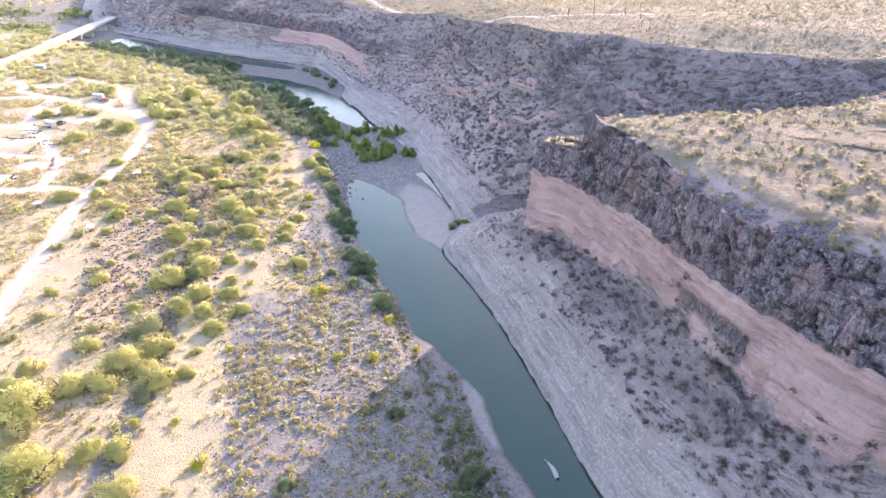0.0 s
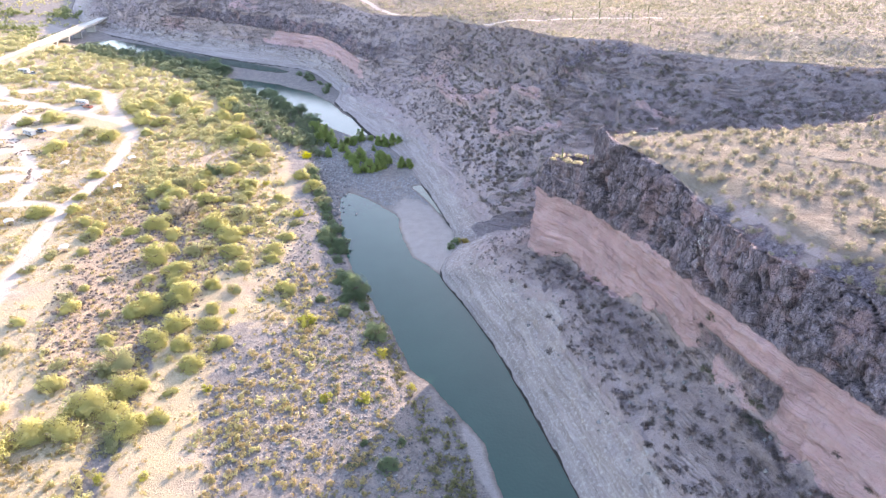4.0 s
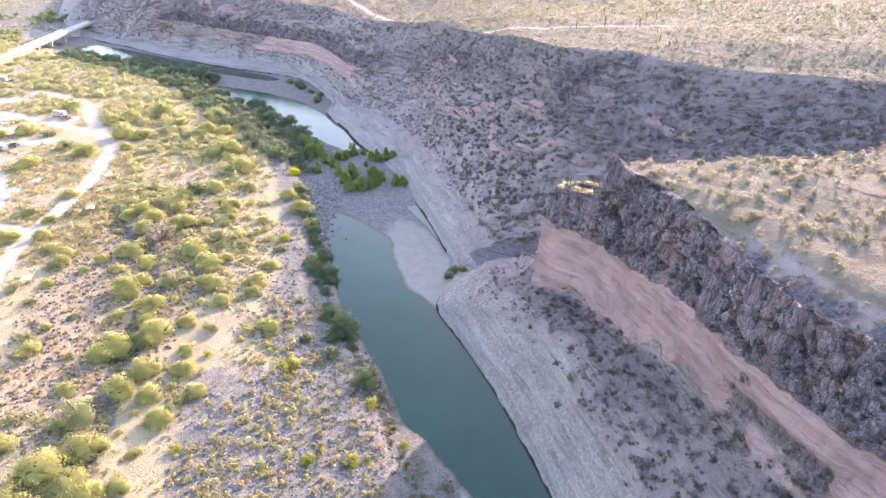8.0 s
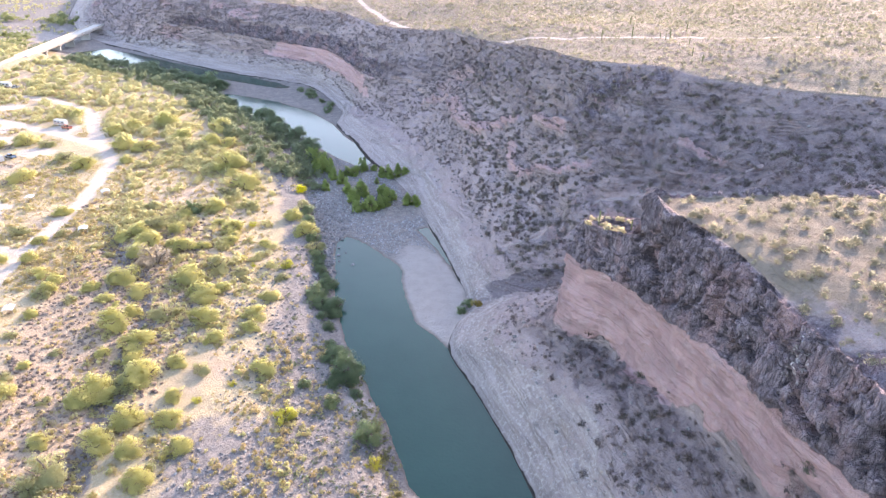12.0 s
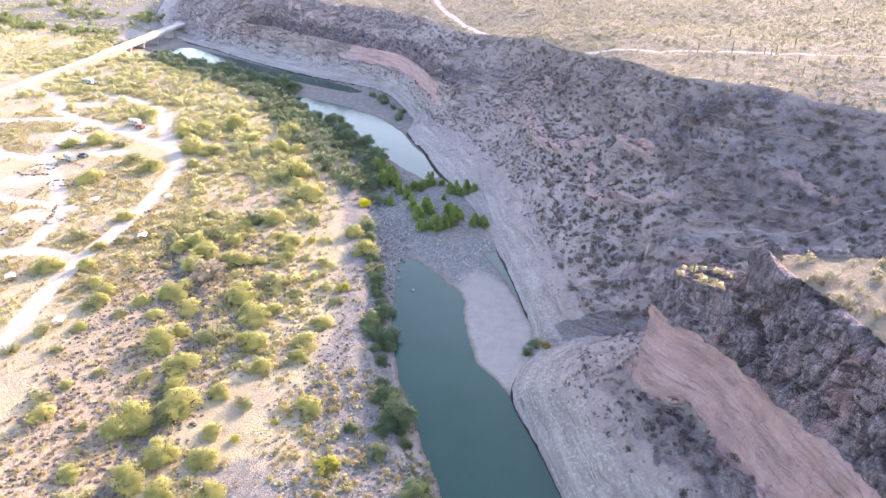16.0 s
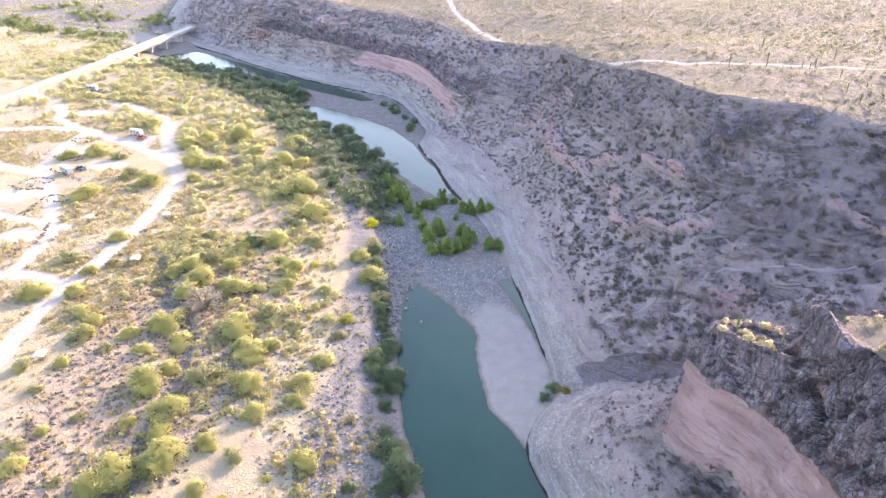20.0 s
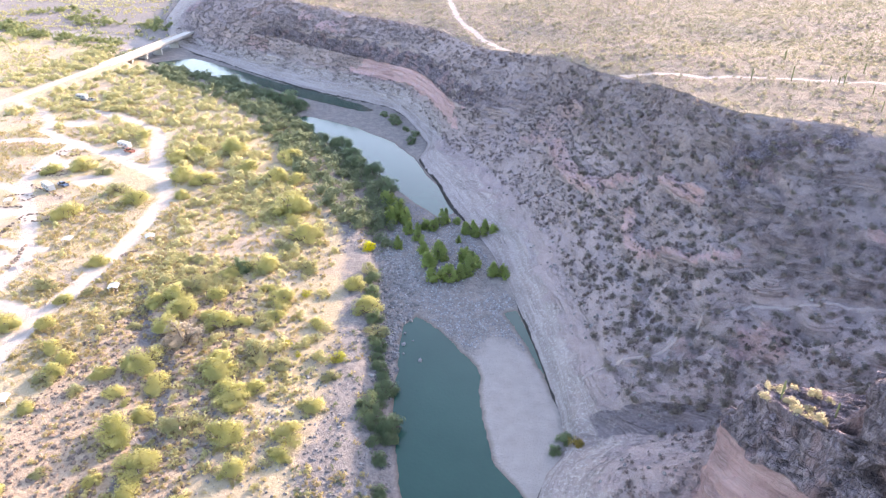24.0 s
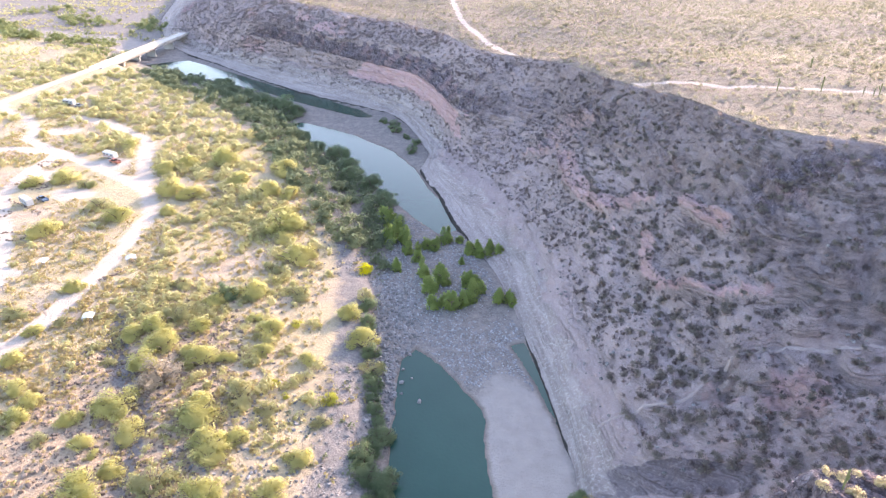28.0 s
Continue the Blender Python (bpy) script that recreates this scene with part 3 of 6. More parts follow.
def spline(points, n_between):
    """Catmull-Rom rows through the stations, with a number of steps after each."""
    p = np.asarray(points, float)
    q = np.vstack([2 * p[0] - p[1], p, 2 * p[-1] - p[-2]])
    out = []
    for i, n in enumerate(n_between):
        a, b, c, d = q[i : i + 4]
        t = np.arange(n)[:, None] / n
        m1, m2 = (c - a) * 0.35, (d - b) * 0.35
        out.append((2 * t**3 - 3 * t**2 + 1) * b + (t**3 - 2 * t**2 + t) * m1 + (3 * t**2 - 2 * t**3) * c + (t**3 - t**2) * m2)
    return np.vstack([*out, p[-1:]])


edge = [(x, y, -0.5) for x, y in WALL_EDGE]
foot = [(2 * e[0] - l[0] - (l[0] - e[0]) * 0.3, 2 * e[1] - l[1] - (l[1] - e[1]) * 0.3, -4) for e, l in zip(edge, LEDGE)]
outer = []
for i, (x, y, z) in enumerate(INNER):
    a = radians(-62 + 152 * (i / (STATIONS - 1)) ** 1.0)
    outer.append((60 + 3600 * math.cos(a), 180 + 3600 * math.sin(a), 120))
reach = np.maximum(np.linalg.norm(np.diff(np.array(RIM), axis=0), axis=1), np.linalg.norm(np.diff(np.array(SLOPE), axis=0), axis=1))
steps = []
for i, r in enumerate(reach):
    fine = 0.75 if 2 <= i <= 10 else 1.4 if i <= 19 else 2.2 if i <= 27 else 8.0
    steps.append(int(np.clip(r / fine, 6, 60)))
rails = [spline(c, steps) for c in (foot, edge, LEDGE, SLOPE, CLIFF_FOOT, PINK_TOP, MIDDLE, RIM, INNER, outer)]
shelf_share = spline(np.array([0.0] * 7 + [0.25, 1.0, 1.0, 0.5] + [0.0] * 21)[:, None], steps)[:, 0]
pinks, darks = [spline(np.array(v, float)[:, None], steps)[:, 0] for v in (PINK_SHARE, DARK_SHARE)]
COLS = (4, 8, 18, 26, 30, 22, 20, 50, 40)
rows_n = len(rails[0])
sheet, band = [], []
for k, n in enumerate(COLS):
    a, b = rails[k], rails[k + 1]
    for j in range(n + (k == len(COLS) - 1)):
        u = j / n
        w = u**2.6 if k == len(COLS) - 1 else u**1.5 if k == 7 else u
        row = a + (b - a) * w
        if k == 6:
            # the end of the mesa has a lower shelf in front of its last cliff
            step = a[:, 2] + (b[:, 2] - a[:, 2]) * float(smooth(np.array(u), 0.62, 0.86))
            row[:, 2] += (step - row[:, 2]) * shelf_share
        sheet.append(row)
        band.append(np.full(rows_n, k + u))
sheet, band = np.stack(sheet, 1), np.stack(band, 1)
cols_n = sheet.shape[1]
flat, band = sheet.reshape(-1, 3), band.ravel()
pk, dk = np.repeat(pinks, cols_n), np.repeat(darks, cols_n)
grad_u, grad_v = np.gradient(sheet, axis=1), np.gradient(sheet, axis=0)
normal = np.cross(grad_v, grad_u).reshape(-1, 3)
normal /= np.linalg.norm(normal, axis=1, keepdims=True) + 1e-9
normal *= np.where(np.sum(normal[:, 2]) < 0, -1, 1)
near = 1 - smooth(band, 8.2, 8.6)
upstream = smooth(flat[:, 1], 385, 425)
n_big, n_mid = fbm(flat * 0.06, 4, seed=21), fbm(flat * 0.28, 4, seed=22)
pinkish = pk * smooth(band + 0.3 * n_mid + 0.35 * n_big - 0.08 * (1 - smooth(flat[:, 1], 105, 160)), 3.85, 4.1) * (1 - smooth(band + 0.08 * n_mid + 0.03 * n_big, 4.9, 5.05))
darkish = dk * smooth(band + 0.08 * n_mid + 0.03 * n_big, 4.92, 5.05) * (1 - smooth(band, 6.9, 7.02)) * (1 - upstream * smooth(band + 0.5 * n_mid + 0.3 * n_big, 5.5, 6.0))
strata = fbm(flat * np.array([0.03, 0.03, 0.9]), 3, seed=23)
blocky = fbm(flat * np.array([0.22, 0.22, 0.07]), 4, 0.6, seed=24, ridged=True)
push = near * (n_big * (0.9 - 0.6 * pinkish) + n_mid * (0.35 - 0.25 * np.maximum(pinkish, darkish)))
warp = flat + 0.6 * np.stack([fbm(flat * 0.35, 2, seed=31), fbm(flat * 0.35, 2, seed=32), fbm(flat * 0.35, 2, seed=33)], 1)
crag, crack = blocks(warp * np.array([0.36, 0.36, 0.13]), 61)
chunk, chink = blocks(warp * np.array([0.8, 0.8, 0.42]), 62)
shelf, _ = blocks(warp * np.array([0.06, 0.06, 0.55]), 63)
bed_a, _ = blocks(warp * np.array([0.02, 0.02, 0.95]), 65)
bed_b, _ = blocks(warp * np.array([0.035, 0.035, 1.9]), 66)
tower, cleft = blocks(warp * np.array([0.15, 0.15, 0.045]), 67)
push = push + pinkish * (strata * 0.2 + shelf * 0.35 + bed_a * 0.32 + bed_b * 0.16 + n_mid * 0.1 + chunk * 0.16 + crag * 0.25)
push = push + darkish * (blocky * 0.25 + tower * 1.25 + crag * 0.85 + chunk * 0.5 - 0.6 * (1 - smooth(crack, 0.0, 0.14)) - 1.1 * (1 - smooth(cleft, 0.0, 0.10)) + 0.5)
bench, _ = blocks(warp * np.array([0.05, 0.05, 0.8]), 64)
push = push + smooth(band, 1.1, 1.6) * (1 - smooth(band, 2.8, 3.6)) * (bench * 0.35 + shelf * 0.25)
outcrop = smooth(fbm(flat * np.array([0.03, 0.03, 0.09]), 4, seed=35), -0.12, 0.22) * smooth(band, 3.2, 4) * (1 - smooth(band, 6.4, 7)) * (1 - np.minimum(1, pinkish + darkish))
# pink scarps that stand out of the scrub slope
SCARPS = (([(0, 357), (4, 332), (9, 318), (15, 309), (24, 305)], 3.0), ([(31, 297), (35, 287), (39, 279)], 2.4), ([(22.5, 290), (22, 279), (25, 270), (36, 261), (44, 257)], 2.0), ([(-14, 372), (-3, 366)], 2.2), ([(74, 259), (79, 255), (84, 249.6)], 1.8))
scarp = np.zeros(len(flat))
for line, half in SCARPS:
    sd, _ = line_distance(flat[:, 0], flat[:, 1], line)
    scarp = np.maximum(scarp, 1 - smooth(sd + 1.6 * n_mid + 1.2 * n_big, half * 0.5, half * 1.1))
scarp = scarp * smooth(band, 2.9, 3.3) * (1 - smooth(band, 6.4, 6.9))
push = push + scarp * (1.8 + 0.9 * shelf + 0.4 * bench + 0.3 * chunk)
terrace = smooth(n_big + 0.5 * n_mid, -0.15, 0.15) * smooth(band, 2.6, 3.2) * (1 - smooth(band, 6.6, 7)) * (1 - np.minimum(1, pinkish + darkish))
push = push + terrace * (0.3 * bench + 0.3 * shelf + 0.15 * chunk)
push = push + outcrop * (crag * 0.7 + chunk * 0.35 + shelf * 0.8 + 0.4)
HOLLOW = [(53.6, 127.5), (55.4, 121), (57.8, 113), (59, 108.5)]
hd, _ = line_distance(flat[:, 0], flat[:, 1], HOLLOW)
hollow = (1 - smooth(hd + 0.8 * n_mid, 1.0, 3.2)) * smooth(flat[:, 2], 21, 24) * (1 - smooth(flat[:, 2], 29, 32))
push = push - hollow * 2.0
pinkish = pinkish * (1 - 0.9 * hollow)
gully = fbm(np.stack([flat[:, 0] * 0.10, flat[:, 1] * 0.10, 0 * flat[:, 0]], 1), 3, seed=25, ridged=True)
slopes = smooth(band, 2.2, 3.0) * (1 - smooth(band, 6.5, 7)) * (1 - 0.8 * np.maximum(pk, 0)) * smooth(np.repeat(np.arange(rows_n), cols_n) / 1.0, 0, 1)
push -= slopes * np.maximum(gully, 0) * 3.2
top_rough = smooth(band, 7.0, 7.3)
push = np.where(band < 2.0, push * 0.25 + strata * 0.25, push)
on_shelf = np.repeat(shelf_share, cols_n) * smooth(band, 5.75, 6.0) * (1 - smooth(band, 6.55, 6.7))
push = push * (1 - 0.85 * on_shelf) + 0.2 * on_shelf
flat = flat + normal * push[:, None]
brow = (1 - smooth(band, 7.02, 7.38)) * smooth(band, 6.6, 7.0) * (0.6 + 3.8 * (1 - smooth(flat[:, 1], 125, 165)))
flat[:, 2] -= brow * np.where(dk > 0.8, 1, 0)
flat[:, 2] += top_rough * (fbm(flat * np.array([0.02, 0.02, 0]), 4, seed=26) * 2.5 + fbm(flat * np.array([0.3, 0.3, 0]), 2, seed=27) * 0.2 + smooth(band, 8.1, 9) * fbm(flat * np.array([0.004, 0.004, 0]), 3, seed=28) * 30)
PLATEAU_TRACK = [(150, 330), (95, 332), (47.2, 345), (17.3, 370), (-8, 405), (-40, 462), (-60, 512), (-80, 600)]
td, _ = line_distance(flat[:, 0], flat[:, 1], PLATEAU_TRACK)
FOOTPATHS = ([(9, 233), (18.6, 236), (22, 235.7), (28.7, 238.3), (31, 240.2), (35.7, 244.5), (40, 245.5), (48, 247), (60, 244.7), (80, 242.5), (95, 246)], [(36.6, 260.5), (44, 257.5), (53, 255.4), (61, 256), (68, 259), (84, 268)])
brow_rock = smooth(band, 6.95, 7.02) * (1 - smooth(band + 0.3 * n_mid + 0.2 * n_big, 7.14, 7.44)) * np.where(dk > 0.8, 1, 0) * (1 - smooth(flat[:, 1], 128, 165))
lava_rim = (1 - smooth(np.hypot((flat[:, 0] - 60 + 0.5 * (flat[:, 1] - 282)) / 24, (flat[:, 1] - 284) / 11) + 0.8 * n_mid + 0.6 * n_big, 0.4, 1.1)) * smooth(band, 5.0, 5.6) * (1 - smooth(band, 6.9, 7.0))
gully_rock, _ = line_distance(flat[:, 0], flat[:, 1], [(8, 219), (20, 219.5), (35, 219)])
gully_rock = (1 - smooth(gully_rock + 1.2 * n_mid, 1.8, 4.2)) * smooth(band, 2.0, 2.3)
covers = {
    "banded": gully_rock,
    "rubble": smooth(band + 0.5 * n_mid + 0.8 * n_big, 4.3, 5.5) * (1 - smooth(band, 6.97, 7.04)) * (1 - scarp) * smooth(flat[:, 1], 205, 235) * (1 - 0.6 * upstream)
    + 0.75 * smooth(band + 0.3 * n_mid + 0.4 * n_big, 2.95, 3.4) * (1 - smooth(band, 3.95, 4.1)) * (1 - smooth(flat[:, 1], 190, 205)) * smooth(flat[:, 1], 70, 100),
    "stain": (1 - smooth(np.linalg.norm((flat - (52, 134.6, 46)) / (5, 5, 7), axis=1), 0.2, 1.1)) * darkish,
    "pale": 1 - smooth(band + 0.5 * n_mid + 0.3 * n_big - 0.5 * (1 - smooth(flat[:, 1], 190, 225)) - 1.3 * upstream, 1.8, 2.9),
    "pink": np.maximum(np.maximum(pinkish * 1.3 * smooth(n_big + 0.35 * n_mid + 1.6 * (pk - 0.72) + 2 * smooth(pk, 0.85, 0.96), -0.12, 0.12), 0.62 * outcrop * smooth(n_big, -0.15, 0.2)), 0.57 * scarp),
    # the hollow term paints its shaded inside with the dark rock colour
    "dark": np.maximum(np.maximum(darkish * 1.3 * smooth(n_big + 0.35 * n_mid + 1.6 * (dk - 0.55) + 2 * smooth(dk, 0.85, 0.96), -0.12, 0.12), 0.5 * outcrop * (1 - smooth(n_big, -0.25, 0.1)) * smooth(band, 3.6, 4.6)), np.maximum(np.maximum(0.62 * lava_rim, 0.7 * brow_rock), 0.6 * hollow)),
    # mask of the painted shade line just above the water
    "waterline_shade": (1 - smooth(flat[:, 2] + 0.25 * n_mid, 0.25, 0.6)) * (1 - smooth(band, 1.9, 2.1)),
    # recesses of the caprock that get the painted crevice shade
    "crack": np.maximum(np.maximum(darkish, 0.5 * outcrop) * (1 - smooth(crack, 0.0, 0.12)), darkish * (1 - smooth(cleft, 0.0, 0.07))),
    "plateau": smooth(band, 6.85, 7.1) * (1 - 0.75 * (1 - smooth(band, 7.2, 7.34)) * np.where(dk > 0.8, 1, 0) * (1 - smooth(flat[:, 1], 128, 160))),
    "track": 0.6 * (1 - smooth(td + 1.5 * n_mid, 1.2, 2.8)) * smooth(band, 7.0, 7.1),
}
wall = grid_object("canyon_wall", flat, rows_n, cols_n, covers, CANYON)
tagged(wall, "steep desert canyon wall of pink rock under dark basalt with a flat top", "cliff", kind="structure")
wall.data.shade_smooth()
# the dark caprock breaks in flat facets
rough_rock = ((covers["dark"] > 0.45) & (covers["plateau"] < 0.5)).reshape(rows_n, cols_n)[:-1, :-1].ravel()
wall.data.polygons.foreach_set("use_smooth", ~rough_rock)



def footpath(line, half, label):
    """A trodden strip of pale dust that lies on the canyon slope."""
    line = np.array(line, float)
    pts = []
    for a, b in zip(line[:-1], line[1:]):
        n = max(2, int(np.linalg.norm(b - a) / 0.7))
        pts += [a + (b - a) * i / n for i in range(n)]
    pts = np.array([*pts, line[-1]])
    for _ in range(12):
        pts[1:-1] = 0.5 * pts[1:-1] + 0.25 * (pts[:-2] + pts[2:])
    d = np.gradient(pts, axis=0)
    d /= np.linalg.norm(d, axis=1, keepdims=True)
    wide = half * (0.8 + 0.5 * fbm(np.stack([pts[:, 0], pts[:, 1], 0 * pts[:, 0]], 1) * 0.4, 3, seed=71))
    bm = bmesh.new()
    rows = []
    for p, (dx, dy), w in zip(pts, d, wide):
        row = []
        for u in (-1, -0.4, 0.4, 1):
            x, y = p[0] - dy * w * u, p[1] + dx * w * u
            hit = WALL_TREE.ray_cast(Vector((x, y, 120)), Vector((0, 0, -1)))[0]
            row.append((x, y, hit[2] if hit else None))
        rows.append(None if any(q[2] is None for q in row) else [bm.verts.new((q[0], q[1], q[2] + (0.22 if abs(u) < 1 else -0.05))) for q, u in zip(row, (-1, -0.4, 0.4, 1))])
    for a, b in zip(rows[:-1], rows[1:]):
        if a and b:
            for i in range(3):
                bm.faces.new((a[i], a[i + 1], b[i + 1], b[i]))
    me = bpy.data.meshes.new("footpath")
    bm.to_mesh(me)
    bm.free()
    me.materials.append(PATH_DUST)
    return tagged(new("footpath", me), label, "path", kind="structure")


def dust_material():
    k = Mat("pale_path_dust", 0.95, 0.1)
    k.bump(k.noise(2.0, 5, 0.7), 0.6, 0.2)
    c = k.mix(k.ramp(k.noise(0.8, 5, 0.7), 0.38, 0.62), (0.275, 0.228, 0.216), (0.355, 0.30, 0.285))
    return k.color(k.mix(k.ramp(k.noise(3.0, 4, 0.7), 0.58, 0.68), c, (0.22, 0.183, 0.177)))


PATH_DUST = dust_material()
corner = np.arange(rows_n * cols_n).reshape(rows_n, cols_n)[:-1, :-1].ravel()
corner = corner[band[corner] < 7.2]
WALL_TREE = bvhtree.BVHTree.FromPolygons(flat.tolist(), (corner[:, None] + np.array([0, 1, cols_n + 1, cols_n])).tolist())
footpath(FOOTPATHS[0], 0.5, "narrow pale footpath climbing across the canyon slope")

bm = bmesh.new()
bmesh.ops.create_grid(bm, x_segments=60, y_segments=60, size=1)
me = bpy.data.meshes.new("river")
bm.to_mesh(me)
bm.free()
me.transform(Matrix.Diagonal((520, 760, 1, 1)))
me.materials.append(WATER)
river = new("river", me)
river.location = (-320, 430, 0)
tagged(river, "calm green river water between gravel bars and pale rock", "river", kind="structure")


# plants
def leafy(k, col, through=0.68):
    """Leaves let part of the light through."""
    tr = k.node("BsdfTranslucent")
    k.put(tr.inputs[0], col)
    mixer = k.node("MixShader")
    mixer.inputs[0].default_value = through
    out = k.t.nodes["Material Output"]
    k.t.links.new(k.b.outputs[0], mixer.inputs[1]), k.t.links.new(tr.outputs[0], mixer.inputs[2]), k.t.links.new(mixer.outputs[0], out.inputs[0])
    return k.color(col)


def leaf_material(name, a, b, c, rough=0.7):
    """Foliage that varies from plant to plant and from leaf to leaf."""
    k = Mat(name, rough, 0.15)
    col = k.mix(k.rand(), a, b)
    return leafy(k, k.mix(k.math("MULTIPLY", k.island(), 0.6), col, c))


def stuff_leaf_material(name, a, b, c):
    k = Mat(name, 0.75, 0.1)
    col = k.mix(k.attr("tint"), a, b)
    return leafy(k, k.mix(k.math("MULTIPLY", k.island(), 0.5), col, c))


def bark_material():
    k = Mat("grey_brown_bark", 0.9, 0.1)
    k.bump(k.noise(6.0, 4), 0.5, 0.05)
    return k.color(k.mix(k.ramp(k.noise(3.0, 4), 0.35, 0.65), (0.13, 0.10, 0.08), (0.24, 0.19, 0.15)))


BARK = bark_material()
LEAF = {
    "mesquite": leaf_material("mesquite_leaves", (0.47, 0.46, 0.17), (0.57, 0.54, 0.23), (0.63, 0.60, 0.31)),
    "olive": leaf_material("olive_leaves", (0.34, 0.355, 0.17), (0.44, 0.43, 0.23), (0.50, 0.48, 0.28)),
    "yellow": leaf_material("yellow_leaves", (0.40, 0.42, 0.07), (0.50, 0.49, 0.09), (0.58, 0.55, 0.16)),
    "gold": leaf_material("golden_leaves", (0.34, 0.27, 0.09), (0.36, 0.28, 0.09), (0.44, 0.36, 0.14)),
    "willow": leaf_material("willow_leaves", (0.145, 0.205, 0.115), (0.225, 0.285, 0.16), (0.30, 0.355, 0.20)),
    "bare": leaf_material("grey_twigs", (0.36, 0.315, 0.25), (0.42, 0.37, 0.29), (0.47, 0.42, 0.34)),
    "sapling": leaf_material("sapling_leaves", (0.25, 0.335, 0.10), (0.34, 0.42, 0.14), (0.45, 0.50, 0.19)),
    "bright": leaf_material("bright_yellow_leaves", (0.62, 0.58, 0.02), (0.62, 0.58, 0.02), (0.50, 0.52, 0.03)),
}
rng = np.random.default_rng(7)


def leaf_cards(centers, size, count, spread, gen, flat=0.75):
    """Small leaf blades round the centres of clumps, turned roughly outwards: (n, 4, 3), three corners and the soft normal of the crown."""
    centers = np.asarray(centers, float)
    n = len(centers) * count
    off = gen.normal(size=(n, 3))
    off /= np.linalg.norm(off, axis=1, keepdims=True)
    out = off.copy()
    off *= (gen.random((n, 1)) ** 0.35) * spread * np.repeat(gen.uniform(0.7, 1.3, len(centers)), count)[:, None]
    off[:, 2] *= flat
    c = np.repeat(centers, count, 0) + off
    c[:, 2] = np.maximum(c[:, 2], 0.0)
    mid = centers.mean(0) * (1, 1, 0.5)
    away = c - mid
    away /= np.linalg.norm(away, axis=1, keepdims=True) + 1e-9
    nor = away * 0.9 + out * 0.5 + gen.normal(size=(n, 3)) * 0.34
    nor /= np.linalg.norm(nor, axis=1, keepdims=True) + 1e-9
    a = np.cross(nor, off + (0, 0, 0.3 * spread) + gen.normal(size=(n, 3)) * 0.6 * spread)
    a /= np.linalg.norm(a, axis=1, keepdims=True) + 1e-9
    b = np.cross(nor, a)
    s = size * gen.uniform(0.6, 1.4, (n, 1))
    s = s * 1.2
    dome = away * 0.8 + nor * 0.4 + (0, 0, 0.45)
    dome /= np.linalg.norm(dome, axis=1, keepdims=True) + 1e-9
    return np.stack([c - a * s * 0.62 - b * s * 0.8, c + a * s * 0.62 - b * s * 0.8, c + b * s * 1.35, dome], 1)


def mesh_of_leaves(name, leaves, material, tint=None):
    soft = np.asarray(leaves, np.float32)[:, 3]
    leaves = np.ascontiguousarray(np.asarray(leaves, np.float32)[:, :3])
    n = len(leaves)
    me = bpy.data.meshes.new(name)
    me.vertices.add(3 * n)
    me.vertices.foreach_set("co", leaves.ravel())
    me.loops.add(3 * n)
    me.loops.foreach_set("vertex_index", np.arange(3 * n, dtype=np.int32))
    me.polygons.add(n)
    me.polygons.foreach_set("loop_start", np.arange(0, 3 * n, 3, dtype=np.int32))
    me.update(calc_edges=True)
    if tint is not None:
        me.attributes.new("tint", "FLOAT", "POINT").data.foreach_set("value", np.repeat(tint, 3).astype(np.float32))
    me.materials.append(material)
    me.attributes.new("custom_normal", "FLOAT_VECTOR", "POINT").data.foreach_set("vector", np.repeat(soft, 3, 0).ravel())
    return me


def limb(bm, a, b, r0, r1, sides=5):
    """A tapered branch from a to b."""
    a, b = Vector(a), Vector(b)
    turn = (b - a).to_track_quat("Z", "Y").to_matrix()
    rings = []
    for p, r in ((a, r0), (b, r1)):
        rings.append([bm.verts.new(p + turn @ Vector((r * math.cos(2 * math.pi * i / sides), r * math.sin(2 * math.pi * i / sides), 0))) for i in range(sides)])
    for i in range(sides):
        bm.faces.new((rings[0][i], rings[0][(i + 1) % sides], rings[1][(i + 1) % sides], rings[1][i]))
    bm.faces.new(rings[1])


def part(name, data, material, parent, label=""):
    """Links a bmesh or a mesh as one part under a thing or a part."""
    if isinstance(data, bmesh.types.BMesh):
        me = bpy.data.meshes.new(name)
        data.to_mesh(me)
        data.free()
        data = me
    if material and not data.materials:
        data.materials.append(material)
    ob = new(name, data)
    ob.parent = parent
    return tagged(ob, label)


